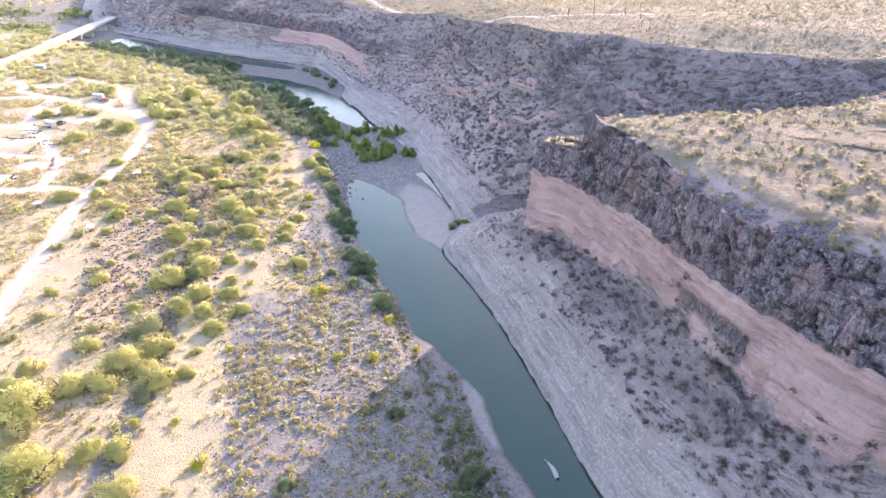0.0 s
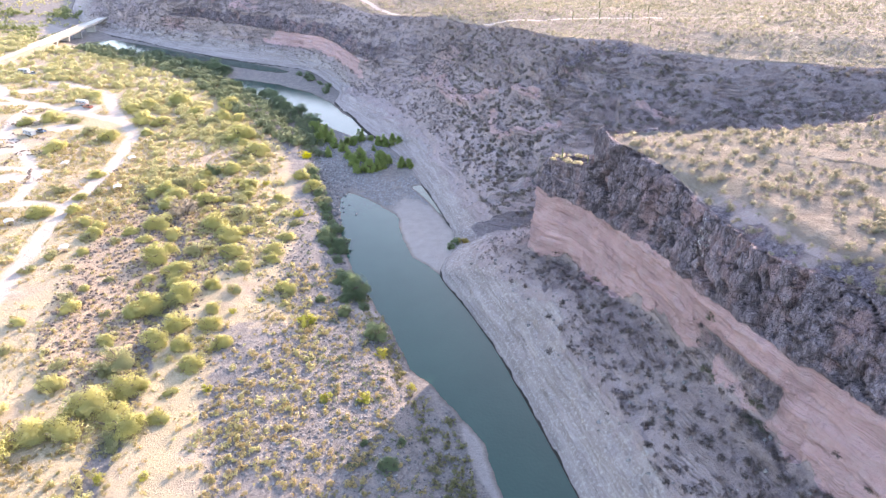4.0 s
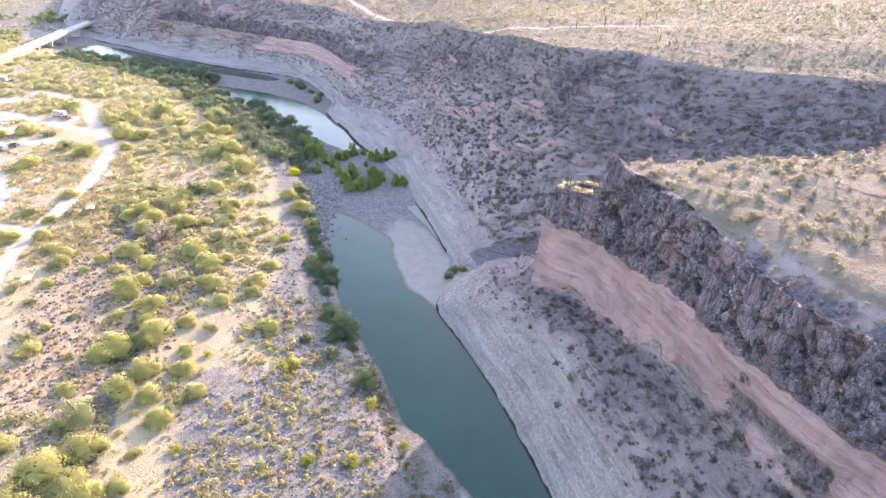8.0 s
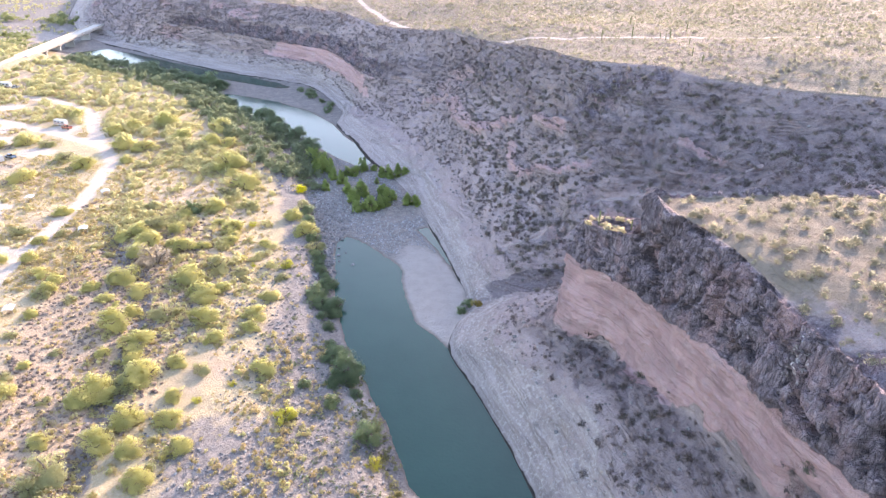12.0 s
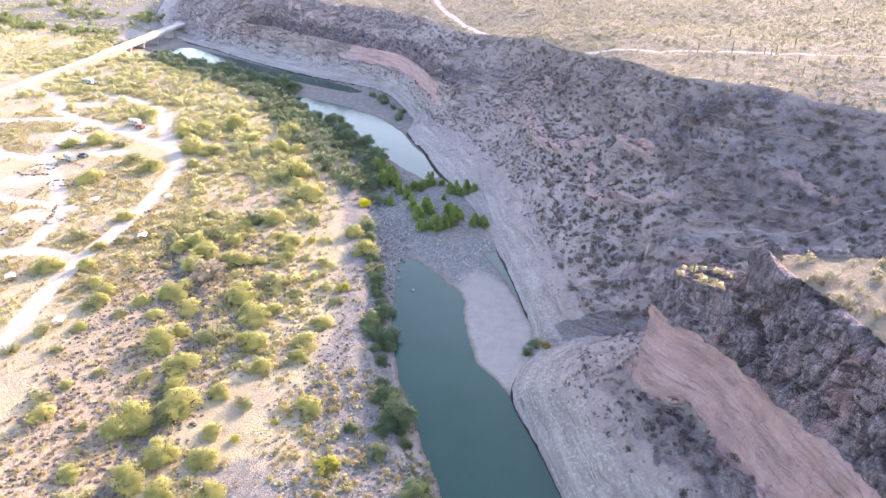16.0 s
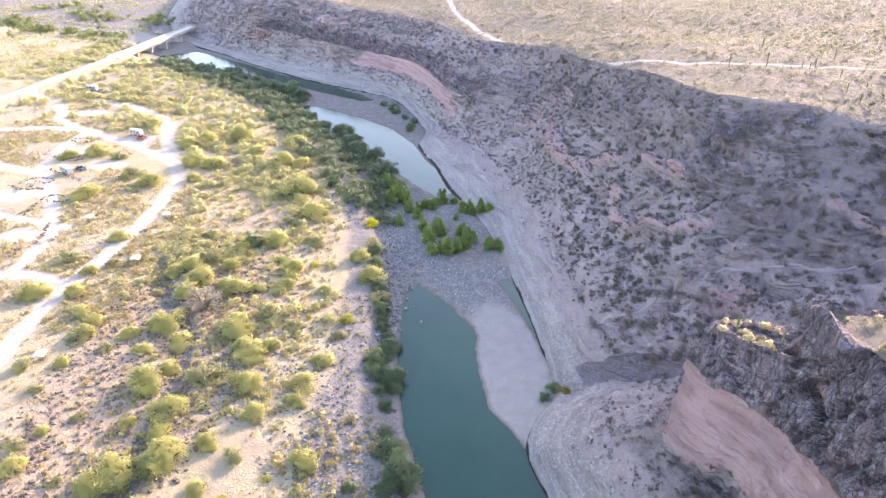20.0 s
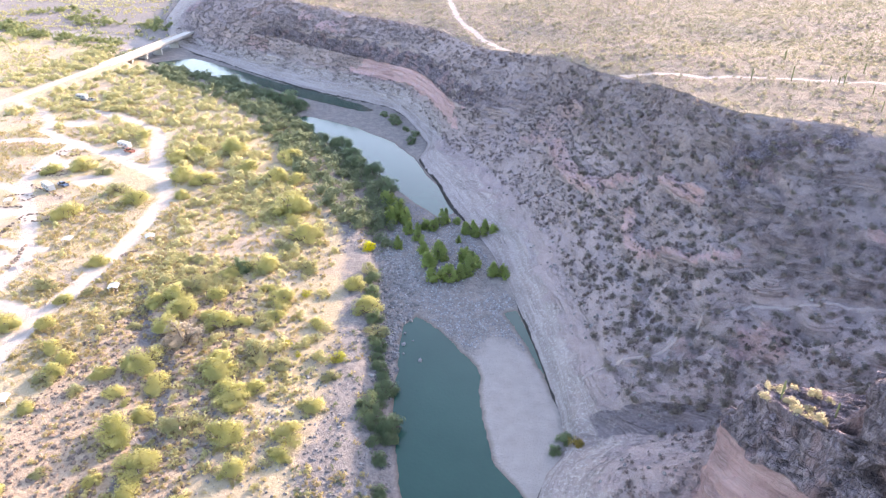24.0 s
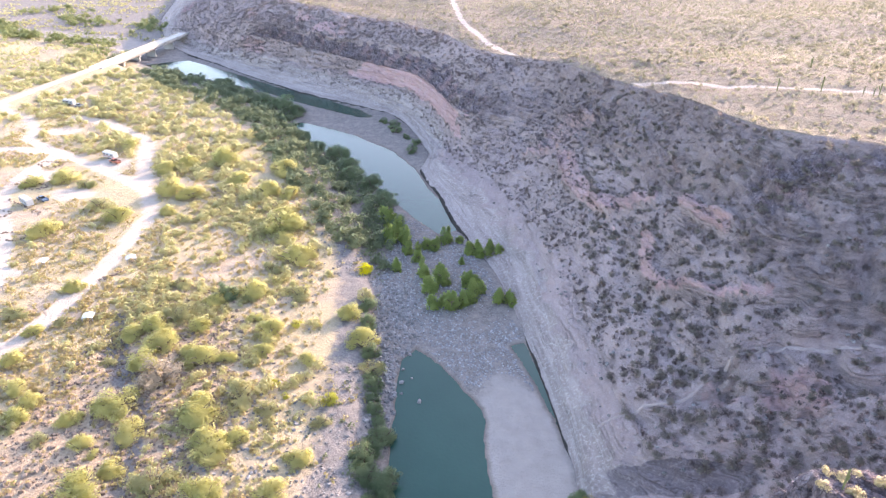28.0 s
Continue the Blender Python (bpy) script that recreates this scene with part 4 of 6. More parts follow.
def tree_model(name, label, category, group, leaf, seed, height=0.7, shape="dome", clumps=92, cards=24):
    """A tree of crown width 1 with its parts; it is copied and scaled where it grows."""
    gen = np.random.default_rng(seed)
    base = tagged(new(name), label, category, group)
    bm = bmesh.new()
    tips = []
    stems = 5 if shape != "upright" else 3
    for i in range(stems):
        a = 2 * math.pi * (i + gen.random()) / stems
        lean = gen.uniform(0.10, 0.24) if shape != "upright" else gen.uniform(0.02, 0.07)
        knee = (lean * math.cos(a), lean * math.sin(a), height * gen.uniform(0.32, 0.5))
        limb(bm, (0.02 * math.cos(a), 0.02 * math.sin(a), -0.08), knee, 0.026, 0.016)
        for j in range(2):
            b = a + gen.uniform(-0.9, 0.9)
            tip = (knee[0] + 0.14 * math.cos(b), knee[1] + 0.14 * math.sin(b), height * gen.uniform(0.46, 0.64))
            limb(bm, knee, tip, 0.015, 0.005, 4)
            tips.append(tip)
    part("trunk", bm, BARK, base)
    if shape == "dome":
        lobes = [(gen.uniform(-0.16, 0.16), gen.uniform(-0.16, 0.16), height * gen.uniform(0.3, 0.5), gen.uniform(0.24, 0.34)) for _ in range(5)]
        lobes += [(0.33 * math.cos(v), 0.33 * math.sin(v), height * gen.uniform(0.2, 0.36), gen.uniform(0.14, 0.2)) for v in gen.uniform(0, 6.28, 5)]
        pts = []
        while len(pts) < clumps:
            lx, ly, lz, lr = lobes[gen.integers(len(lobes))]
            v = gen.normal(size=3)
            v /= np.linalg.norm(v)
            v *= lr * gen.uniform(0.72, 0.95)
            p = np.array([lx, ly, lz]) + v * (1, 1, 0.8)
            if p[2] > 0.04:
                pts.append(p)
        cards_q = leaf_cards(np.array(pts), 0.0172, int(cards * 2.3), 0.13, gen)
    else:
        pts = []
        lobes = [(gen.uniform(-0.2, 0.2), gen.uniform(-0.2, 0.2), gen.uniform(0.55, 1.0)) for _ in range(7)]
        while len(pts) < clumps:
            lx, ly, lh = lobes[gen.integers(7)]
            u = gen.random()
            r = 0.17 * math.sin(math.pi * min(1, 0.15 + 0.85 * u) ** 0.8) * gen.uniform(0.5, 1)
            a = gen.uniform(0, 2 * math.pi)
            pts.append((lx * (1 - 0.4 * u) + r * math.cos(a), ly * (1 - 0.4 * u) + r * math.sin(a), height * lh * (0.06 + 0.92 * u)))
        cards_q = leaf_cards(np.array(pts), 0.030, cards, 0.075, gen, 1.3)
    part("crown", mesh_of_leaves("crown", cards_q, leaf), None, base)
    return base


def plant_all(models, places, tall=1.0, sink=0.15, wild=0.2):
    """Copies of the models at places of (x, y, crown width)."""
    xy = np.array(places, float)
    z, _ = valley_height(xy[:, 0], xy[:, 1])
    for i, ((x, y, w), h) in enumerate(zip(places, z)):
        s = w * random.uniform(1.05, 1.2)
        m = Matrix.LocRotScale((x, y, h - sink), Euler((0, 0, random.uniform(0, 6.28))), (s, s, s * tall * random.uniform(1 - wild, 1 + wild)))
        if i < len(models):
            ob = models[i]
        else:
            ob = copy_thing(models[i % len(models)], Matrix())
        ob.matrix_basis = m


MESQUITE_A = [(-64.6, 91.6, 7.8), (-81.3, 93.8, 15), (-87.5, 99, 8.5), (-75, 102, 6.9), (-67.6, 102.7, 7.5), (-94, 113.1, 13.7), (-89.4, 121.5, 9.3), (-101.4, 121.7, 8), (-81.7, 123.5, 9.2), (-68.2, 125, 7.4), (-62.6, 128.5, 5.4), (-73, 128.6, 9.2), (-99.9, 128.9, 6.5), (-81.3, 132, 11), (-63.4, 137.5, 3.4), (-91.7, 137.8, 6.6), (-74, 138.8, 9.6), (-61.6, 147.4, 6.8), (-57.4, 155.4, 6.6), (-66.1, 155.5, 6.7), (-74.3, 156.5, 7.7), (-86.4, 157.2, 5.3), (-113.4, 163.4, 4.2), (-62.2, 164.3, 6.9), (-71.3, 164.4, 7.9), (-84.2, 170.4, 7.9), (-102.3, 170.6, 5.6), (-63.2, 172.2, 4.9), (-82.3, 172.4, 9.2), (-73.5, 178, 9.1), (-75.6, 180.8, 5.6), (-104.2, 181.5, 3.5)]
MESQUITE_B = [(-45.5, 182.9, 6.5), (-66.9, 184.3, 5.6), (-77.8, 184.6, 6.8), (-86.9, 186.7, 4.2), (-80.3, 190.4, 9.8), (-62, 194.1, 6.1), (-89.8, 198.6, 8.9), (-53, 200.1, 5.4), (-66.8, 202, 8.4), (-114.4, 203.5, 4.2), (-53.4, 205.1, 6.9), (-87.6, 206.3, 6), (-93.5, 208.8, 3.1), (-97.3, 210, 5.5), (-70.3, 213.4, 8.9), (-116, 215.4, 6), (-71.3, 215.8, 7.8), (-52.4, 216.1, 6.1), (-90, 216.4, 7.9), (-105, 217.2, 5.8), (-66, 217.6, 6), (-117, 220.1, 6), (-96.6, 223.1, 10.1), (-77.8, 223.3, 9.5), (-122.6, 223.7, 5.6), (-79.5, 225.7, 8), (-141.6, 230.6, 9.5), (-131.5, 232.7, 5.6), (-99.2, 237.9, 7.6), (-85.2, 240.4, 8.5), (-80.5, 243.1, 5.9), (-89.8, 243.9, 6.1)]
MESQUITE_C = [(-133.9, 244.1, 5.2), (-98.6, 244.8, 8.9), (-73.2, 246.9, 6), (-100.7, 246.9, 7.9), (-61.2, 247.1, 5), (-107.8, 248.3, 6.5), (-104.2, 252.3, 7.4), (-93, 254, 5.5), (-74.4, 255, 7.9), (-49.3, 257, 8.6), (-80.5, 260.4, 4.8), (-137.8, 265.7, 7.4), (-94.8, 266.5, 6.7), (-56.9, 268.3, 6.3), (-87.3, 272.2, 10.1), (-81.5, 293, 12.6), (-168.5, 294.6, 10.9), (-79, 298.9, 7.3), (-89.8, 305, 7.6), (-151.8, 310.1, 10.9), (-92.9, 312.8, 11.8), (-137.7, 319.2, 8.7), (-96.9, 323.3, 8.2), (-199.8, 329.9, 10.2), (-135.7, 331.9, 13.5), (-145.4, 333, 13.8), (-190.5, 336.9, 12.7), (-109.6, 338.6, 13.2), (-101.2, 339.9, 10.9), (-122.6, 347.5, 13.9), (-159.3, 353.6, 12.5), (-153.3, 360.8, 12.6)]
MESQUITE_D = [(-111.6, 361, 14.2), (-139.9, 369.3, 15.2), (-187.9, 375.7, 11.1)]
OLIVE_BUSH_A = [(-92.1, 106.2, 8.9), (-71.5, 121.4, 5.2), (-113.4, 141.6, 4.6), (-81.8, 143.8, 6.6), (-93.5, 146.4, 4.8), (-79.6, 147.6, 10), (-110.7, 151.9, 4.4), (-92.5, 169.2, 3.5), (-76.6, 175.7, 6.4), (-106.1, 176.1, 5.1), (-60.2, 181.3, 4.8), (-98.4, 186.8, 3.8), (-125.5, 190.7, 5.5), (-114.1, 193, 3.8), (-122.5, 200, 4.9), (-76.8, 203.7, 8), (-107.6, 209.9, 4.3), (-116, 212.6, 5), (-51, 227.3, 4.6), (-63.7, 228, 5.4), (-70.9, 230.1, 8), (-108.1, 236.5, 4.7), (-45.3, 247.9, 6.6), (-130, 249.9, 4.3), (-144.5, 250.2, 7.3), (-101.6, 257.1, 8.2), (-99.9, 260, 6.6), (-108.7, 273.4, 5.3), (-72.9, 274.5, 6.6), (-54.6, 277.4, 5.7), (-86.4, 286.9, 5.3), (-161.8, 315.5, 9.1)]
OLIVE_BUSH_B = [(-180.4, 332.9, 7.4)]
YELLOW_BUSH = [(-50, 99.4, 3.9), (-59.3, 111, 2.2), (-68.6, 111.1, 3.1), (-17.9, 135.8, 3.5), (-26.5, 135.9, 3.2), (-55.1, 138.6, 2.5), (-7.4, 142.9, 2.4), (-15.7, 155, 3.8), (-36.8, 166.1, 5.4), (-57.9, 170.9, 2.2), (-44.6, 176.4, 1.7), (-51.5, 177.1, 2.2), (-61.8, 233.7, 2.2), (-51.4, 233.9, 4.7), (-65.5, 237.4, 2.6), (-68.8, 260.9, 3.1)]
WILLOW_BUSH = [(4.2, 91.7, 5.9), (-31.4, 93.4, 3.4), (6.2, 98.9, 6.1), (-11, 115.4, 3.9), (-16.6, 121.8, 1.9), (-8.7, 122.7, 2.2), (-17.8, 162.2, 6.5), (-27, 171.7, 4.1), (-34.6, 177.9, 3.1), (-27.3, 180.4, 5.9), (-25.7, 183.7, 9), (-28.7, 189.5, 7.4), (-33.6, 205, 4), (-33, 211.2, 4.1), (-33.3, 214.1, 7.1), (-38, 214.8, 5.6), (-39.4, 219.3, 6.1), (-38.1, 224.2, 5.9), (-37.4, 228, 6.4), (-41, 234.8, 4), (-43.1, 242.2, 4.8), (-93, 269.8, 6.8)]
BANK_FRINGE = [(-31.5, 196, 3.8), (-36, 209, 3.6), (-39, 232, 4.2), (-42.5, 238, 4.0), (-44.8, 245, 3.6), (-46.8, 254, 5.0), (-50.5, 266, 5.4), (-53, 274, 5.8), (-22.5, 177, 3.2)]
BARE_BUSH = [(-91.5, 232.1, 10.1)]
ISLAND_WILLOW = [(-35.4, 279.7, 8.3), (-34.5, 292.2, 8.8), (-29.6, 279.1, 9.1), (-24.5, 284.4, 10.4), (-27.4, 293.4, 8.2), (-38.1, 286.8, 10), (-41.4, 296.2, 8.4), (-35.9, 295.3, 8.9), (-16.4, 285.7, 7.9), (-13.1, 285.3, 6.7), (-19.7, 312.2, 7.2), (-26.1, 311.2, 8.8), (-29, 312.6, 7.6), (-22.4, 311.7, 7.9), (-37.6, 319.2, 8.1), (-32.9, 319.9, 6.2), (-43.1, 314.3, 7.4), (-40.4, 312.7, 6.4), (-49.6, 298.3, 6.7), (-51.8, 316.9, 9.1), (-48.3, 309.6, 7.3), (-56.6, 316.2, 9.2), (-44.5, 304.5, 7.1), (-30.8, 304.9, 4.3), (-58.5, 328.7, 8.6), (-62.6, 332.7, 10.5), (-55.2, 320.5, 9.3), (-22.6, 289.3, 7.2), (-27.4, 280.9, 7.5)]

MESQUITES = MESQUITE_A + MESQUITE_B + MESQUITE_C + MESQUITE_D
OLIVES = OLIVE_BUSH_A + OLIVE_BUSH_B
mesq = [tree_model("mesquite_tree", "spreading yellow-green mesquite tree on sandy river flat", "tree", "mesquite trees on the flat", LEAF["mesquite"], 100 + i) for i in range(6)]
plant_all(mesq, [(x, y, w * (0.78 if y > 318 else 0.95)) for x, y, w in MESQUITES], tall=0.8)
oliv = [tree_model("desert_tree", "grey-green desert tree with thin foliage on sandy flat", "tree", "grey-green desert trees", LEAF["olive"], 200 + i, clumps=50, cards=26) for i in range(5)]
plant_all(oliv, OLIVES, tall=0.82)
yell = [tree_model("yellow_bush", "low yellow-green flowering bush on stony ground", "bush", "yellow bushes on the gravel", LEAF["yellow"], 300 + i, clumps=45) for i in range(4)]
plant_all(yell, YELLOW_BUSH)
spit = tree_model("golden_bush", "round brownish-yellow bush beside willows on the sandbar", "bush", "", LEAF["gold"], 320, clumps=60)
spit.matrix_basis = Matrix.LocRotScale((7.6, 215.4, 1.6), None, (3.7, 3.7, 3.7))
will = [tree_model("willow_bush", "dense dark green willow bush on the river bank", "bush", "willow bushes along the bank", LEAF["willow"], 400 + i, clumps=66, cards=30) for i in range(5)]
plant_all(will, WILLOW_BUSH + BANK_FRINGE + [(3.2, 213.5, 3.0), (5.4, 217.2, 4.0)], tall=1.0)
BANK_TREES = [(-160, 460, 9), (-146, 453, 11), (-153, 457.5, 8), (-138, 447, 8), (-109, 398, 8), (-100, 392, 8), (-89, 377, 10), (-95, 388, 9), (-84, 368, 9), (-74, 360, 9), (-64, 344, 8), (-68, 351, 7), (-56, 328, 7), (-120, 408, 8)]
BAR_BUSHES = [(-89, 441, 5), (-82.6, 434, 6), (-79, 427, 6), (-67, 402, 6), (-67, 412, 4.5), (-73, 419, 5)]
tall_trees = [tree_model("willow_tree", "tall dark green willow tree on the river bank", "tree", "tall willows on the bank", LEAF["willow"], 450 + i, height=0.95, clumps=80, cards=22) for i in range(3)]
plant_all(tall_trees, BANK_TREES, tall=0.95)
bar_bush = [tree_model("grey_green_bush", "grey-green bush on the gravel bar under the cliff", "bush", "bushes on the far bar", LEAF["willow"], 470 + i, clumps=50) for i in range(2)]
plant_all(bar_bush, BAR_BUSHES)
bare = [tree_model("leafless_bush", "grey leafless bush among green trees", "bush", "", LEAF["bare"], 500, clumps=40)]
plant_all(bare, BARE_BUSH)
sapl = [tree_model("willow_sapling", "upright bright green willow on the gravel bar", "tree", "willows on the gravel bar", LEAF["sapling"], 600 + i, height=0.8, shape="upright", clumps=70, cards=26) for i in range(5)]
plant_all(sapl, [(x, y, h * 0.86) for x, y, h in ISLAND_WILLOW] + [(x + 2.6, y + 2.2, h * 0.55) for x, y, h in ISLAND_WILLOW[::4]], tall=0.95)
brig = [tree_model("bright_yellow_bush", "round bright yellow-green bush beside grey willows", "bush", "", LEAF["bright"], 700, clumps=60, cards=22)]
plant_all(brig, [(-59.4, 293, 5.4)])


# woods and scrub that nobody could count
def scatter_plants(name, label, category, places, sizes, model_cards, material, cards_per, clumps_per, tall=0.8, leaf=0.05, loose=0.24, fuzz=0.17):
    """One object of many plants, each a handful of leafy clumps."""
    gen = np.random.default_rng(len(places))
    protos = []
    for _ in range(12):
        pts = gen.normal(size=(clumps_per, 3)) * (loose, loose, loose * 0.6)
        pts[:, 2] = np.abs(pts[:, 2]) * 1.3 + 0.16
        pts[:, 2] *= tall
        protos.append(leaf_cards(pts, leaf, cards_per, fuzz, gen))
    pick = gen.integers(12, size=len(places))
    quads, tints = [], []
    for p in range(12):
        who = np.where(pick == p)[0]
        if not len(who):
            continue
        a = gen.uniform(0, 6.28, len(who))
        rot = np.zeros((len(who), 3, 3))
        rot[:, 0, 0], rot[:, 0, 1], rot[:, 1, 0], rot[:, 1, 1], rot[:, 2, 2] = np.cos(a), -np.sin(a), np.sin(a), np.cos(a), gen.uniform(0.75, 1.3, len(who))
        q = np.einsum("nij,qkj->nqki", rot * sizes[who][:, None, None], protos[p])
        q[:, :, 3] /= np.linalg.norm(q[:, :, 3], axis=2, keepdims=True)
        q[:, :, :3] += places[who][:, None, None, :]
        quads.append(q.reshape(-1, 4, 3))
        tints.append(np.repeat(gen.random(len(who)), len(protos[p])))
    ob = new(name, mesh_of_leaves(name, np.concatenate(quads), material, np.concatenate(tints)))
    return tagged(ob, label, category, kind="stuff")


def valley_points(n, box, keep):
    """Random places on the valley floor where keep(x, y, cover, bank) says so."""
    x, y = rng.uniform(box[0], box[1], n), rng.uniform(box[2], box[3], n)
    z, cov = valley_height(x, y)
    d, s = line_distance(x, y, LEFT_BANK)
    clump = fbm(np.stack([x, y, 0 * x], 1) * 0.05, 3, seed=40)
    ok = keep(x, y, z, cov, d * s, clump) & (rng.random(n) < 1.0) & (cov["road"] < 0.3)
    hd, _ = line_distance(x, y, HIGHWAY)
    ok &= (hd > 9) & ((x > -252) | (y < 506) | (x < -292)) & (line_distance(x, y, WALL_EDGE)[1] > 0)
    return np.stack([x, y, z], 1)[ok]


M_WOOD = stuff_leaf_material("far_mesquite_leaves", (0.45, 0.44, 0.21), (0.57, 0.53, 0.285), (0.62, 0.575, 0.34))
M_DARK = stuff_leaf_material("far_willow_leaves", (0.14, 0.18, 0.11), (0.225, 0.265, 0.16), (0.29, 0.325, 0.20))
M_TALL = stuff_leaf_material("cottonwood_leaves", (0.20, 0.235, 0.10), (0.30, 0.33, 0.15), (0.37, 0.38, 0.20))
M_DRY = stuff_leaf_material("dry_scrub_leaves", (0.49, 0.385, 0.20), (0.45, 0.41, 0.18), (0.55, 0.465, 0.28))
M_GOLD = stuff_leaf_material("golden_scrub_leaves", (0.52, 0.405, 0.215), (0.42, 0.39, 0.17), (0.56, 0.47, 0.28))
M_SHORE = stuff_leaf_material("shore_shrub_leaves", (0.24, 0.25, 0.12), (0.36, 0.32, 0.17), (0.40, 0.38, 0.22))
M_SAGE = stuff_leaf_material("sage_leaves", (0.24, 0.235, 0.165), (0.32, 0.30, 0.21), (0.36, 0.34, 0.25))
M_GREY = stuff_leaf_material("grey_scrub_leaves", (0.225, 0.184, 0.18), (0.28, 0.235, 0.222), (0.32, 0.272, 0.252))
M_SLOPE = stuff_leaf_material("slope_bush_leaves", (0.24, 0.212, 0.187), (0.295, 0.262, 0.226), (0.335, 0.30, 0.255))
M_NOSE = stuff_leaf_material("golden_ledge_leaves", (0.52, 0.465, 0.30), (0.58, 0.52, 0.35), (0.62, 0.57, 0.40))
M_PALE = stuff_leaf_material("pale_scrub_leaves", (0.35, 0.325, 0.235), (0.30, 0.288, 0.21), (0.38, 0.35, 0.26))

p = valley_points(9000, (-330, -50, 300, 560), lambda x, y, z, c, b, n: (b > 22) & (b < 108 + 20 * n) & (n + 0.9 * smooth(y, 300, 390) - smooth(b, 60, 120) * 0.9 > 0.1 + 0.5 * rng.random(len(x))))
p = p[:680]
scatter_plants("mesquite_woodland", "closed woodland of yellow-green mesquite along the river", "woodland", p, rng.uniform(3.8, 7.2, len(p)), 0, M_WOOD, 36, 6, leaf=0.04, loose=0.15, fuzz=0.25)
p = valley_points(12000, (-300, -40, 255, 560), lambda x, y, z, c, b, n: (b > -7 - 6 * smooth(y, 330, 360)) & (b < 11 + 10 * smooth(y, 300, 360)) & (z > 0.3) & (y + 0.15 * x > 280 + 25 * rng.random(len(x))))[:640]
scatter_plants("riverside_willows", "dense dark green willows along the river bank", "woodland", p, rng.uniform(4.5, 8.5, len(p)), 0, M_DARK, 36, 6, tall=1.0, leaf=0.04, loose=0.16, fuzz=0.24)
p = valley_points(4000, (-135, -48, 232, 350), lambda x, y, z, c, b, n: (b > 12) & (b < 66) & (n > -0.45 + 0.45 * rng.random(len(x))))[:270]
scatter_plants("mesquite_grove", "loose grove of yellow-green mesquite on the flat", "woodland", p, rng.uniform(2.8, 5.5, len(p)), 0, M_WOOD, 36, 6, leaf=0.04, loose=0.15, fuzz=0.25)
p = valley_points(9000, (-420, -60, 150, 640), lambda x, y, z, c, b, n: (b > 60) & (n > -0.25 + 0.45 * rng.random(len(x))))[:900]
scatter_plants("scattered_mesquite", "scattered yellow-green bushes among the camp tracks", "scrub", p, rng.uniform(2.0, 4.6, len(p)), 0, M_WOOD, 22, 4, leaf=0.055, loose=0.15, fuzz=0.25)
p = valley_points(30000, (-260, 20, 84, 420), lambda x, y, z, c, b, n: (b > 2) & (z > 0.5) & (n > -0.5 + 0.6 * rng.random(len(x))) & ((b > 50) | (y > 215) | (rng.random(len(x)) < 0.45)))[:4400]
scatter_plants("dry_scrub", "low dry golden scrub on sand and gravel", "scrub", p, rng.uniform(0.4, 1.0, len(p)) ** 1.6 * 2.0, 0, M_DRY, 5, 4, leaf=0.12)
p = valley_points(16000, (-290, -30, 84, 440), lambda x, y, z, c, b, n: (b > 18) & (n > -0.45 + 0.5 * rng.random(len(x))))[:3700]
scatter_plants("golden_scrub", "golden and green knee-high scrub on the flat", "scrub", p, rng.uniform(0.45, 1.0, len(p)) ** 1.5 * 2.6, 0, M_GOLD, 11, 3, leaf=0.085, loose=0.14, fuzz=0.26)
p = valley_points(14000, (-170, -30, 84, 330), lambda x, y, z, c, b, n: (b > 14) & (b < 75) & (n > -0.15 + 0.5 * rng.random(len(x))) & (rng.random(len(x)) < 0.4 + 0.6 * smooth(y, 150, 260)))[:1500]
scatter_plants("green_scrub", "yellow-green bushes between the mesquite trees", "scrub", p, rng.uniform(1.4, 3.4, len(p)), 0, M_WOOD, 20, 3, leaf=0.065, loose=0.13, fuzz=0.26)
p = valley_points(9000, (-140, -62, 215, 345), lambda x, y, z, c, b, n: (b > 16) & (rng.random(len(x)) < 0.45))[:1900]
scatter_plants("straw_scrub", "small straw-coloured shrubs between the mesquite trees", "scrub", p, rng.uniform(0.5, 1.0, len(p)) ** 1.5 * 2.2, 0, M_GOLD, 9, 3, leaf=0.095, loose=0.14, fuzz=0.26)
p = valley_points(26000, (-250, -88, 215, 430), lambda x, y, z, c, b, n: (b > 40) & (n > -0.45 + 0.6 * rng.random(len(x))))[:6000]
scatter_plants("camp_scrub", "knee-high straw-coloured scrub between the camp tracks", "scrub", p, rng.uniform(0.5, 1.0, len(p)) ** 1.5 * 1.9, 0, M_DRY, 6, 3, leaf=0.12)
p = valley_points(16000, (-160, -72, 88, 270), lambda x, y, z, c, b, n: (b > 30) & (n > -0.6 + 0.5 * rng.random(len(x))))[:3000]
scatter_plants("brown_scrub", "low brown and golden scrub on the stony flat", "scrub", p, rng.uniform(0.5, 1.0, len(p)) ** 1.5 * 1.8, 0, M_DRY, 7, 3, leaf=0.11, loose=0.16, fuzz=0.24)
p = valley_points(9000, (-70, 16, 84, 200), lambda x, y, z, c, b, n: (b > 3) & (b < 46) & (z > 0.5) & (n > -0.35 + 0.4 * rng.random(len(x))))[:900]
scatter_plants("orange_scrub", "waist-high golden bushes on the stony bank", "scrub", p, rng.uniform(0.5, 1.0, len(p)) ** 1.5 * 2.6, 0, M_GOLD, 18, 3, leaf=0.07, loose=0.14, fuzz=0.26)
p = valley_points(5000, (-60, 20, 84, 300), lambda x, y, z, c, b, n: (b > -2) & (b < 20) & (z > 0.4) & (n > -0.3 + 0.5 * rng.random(len(x))))[:380]
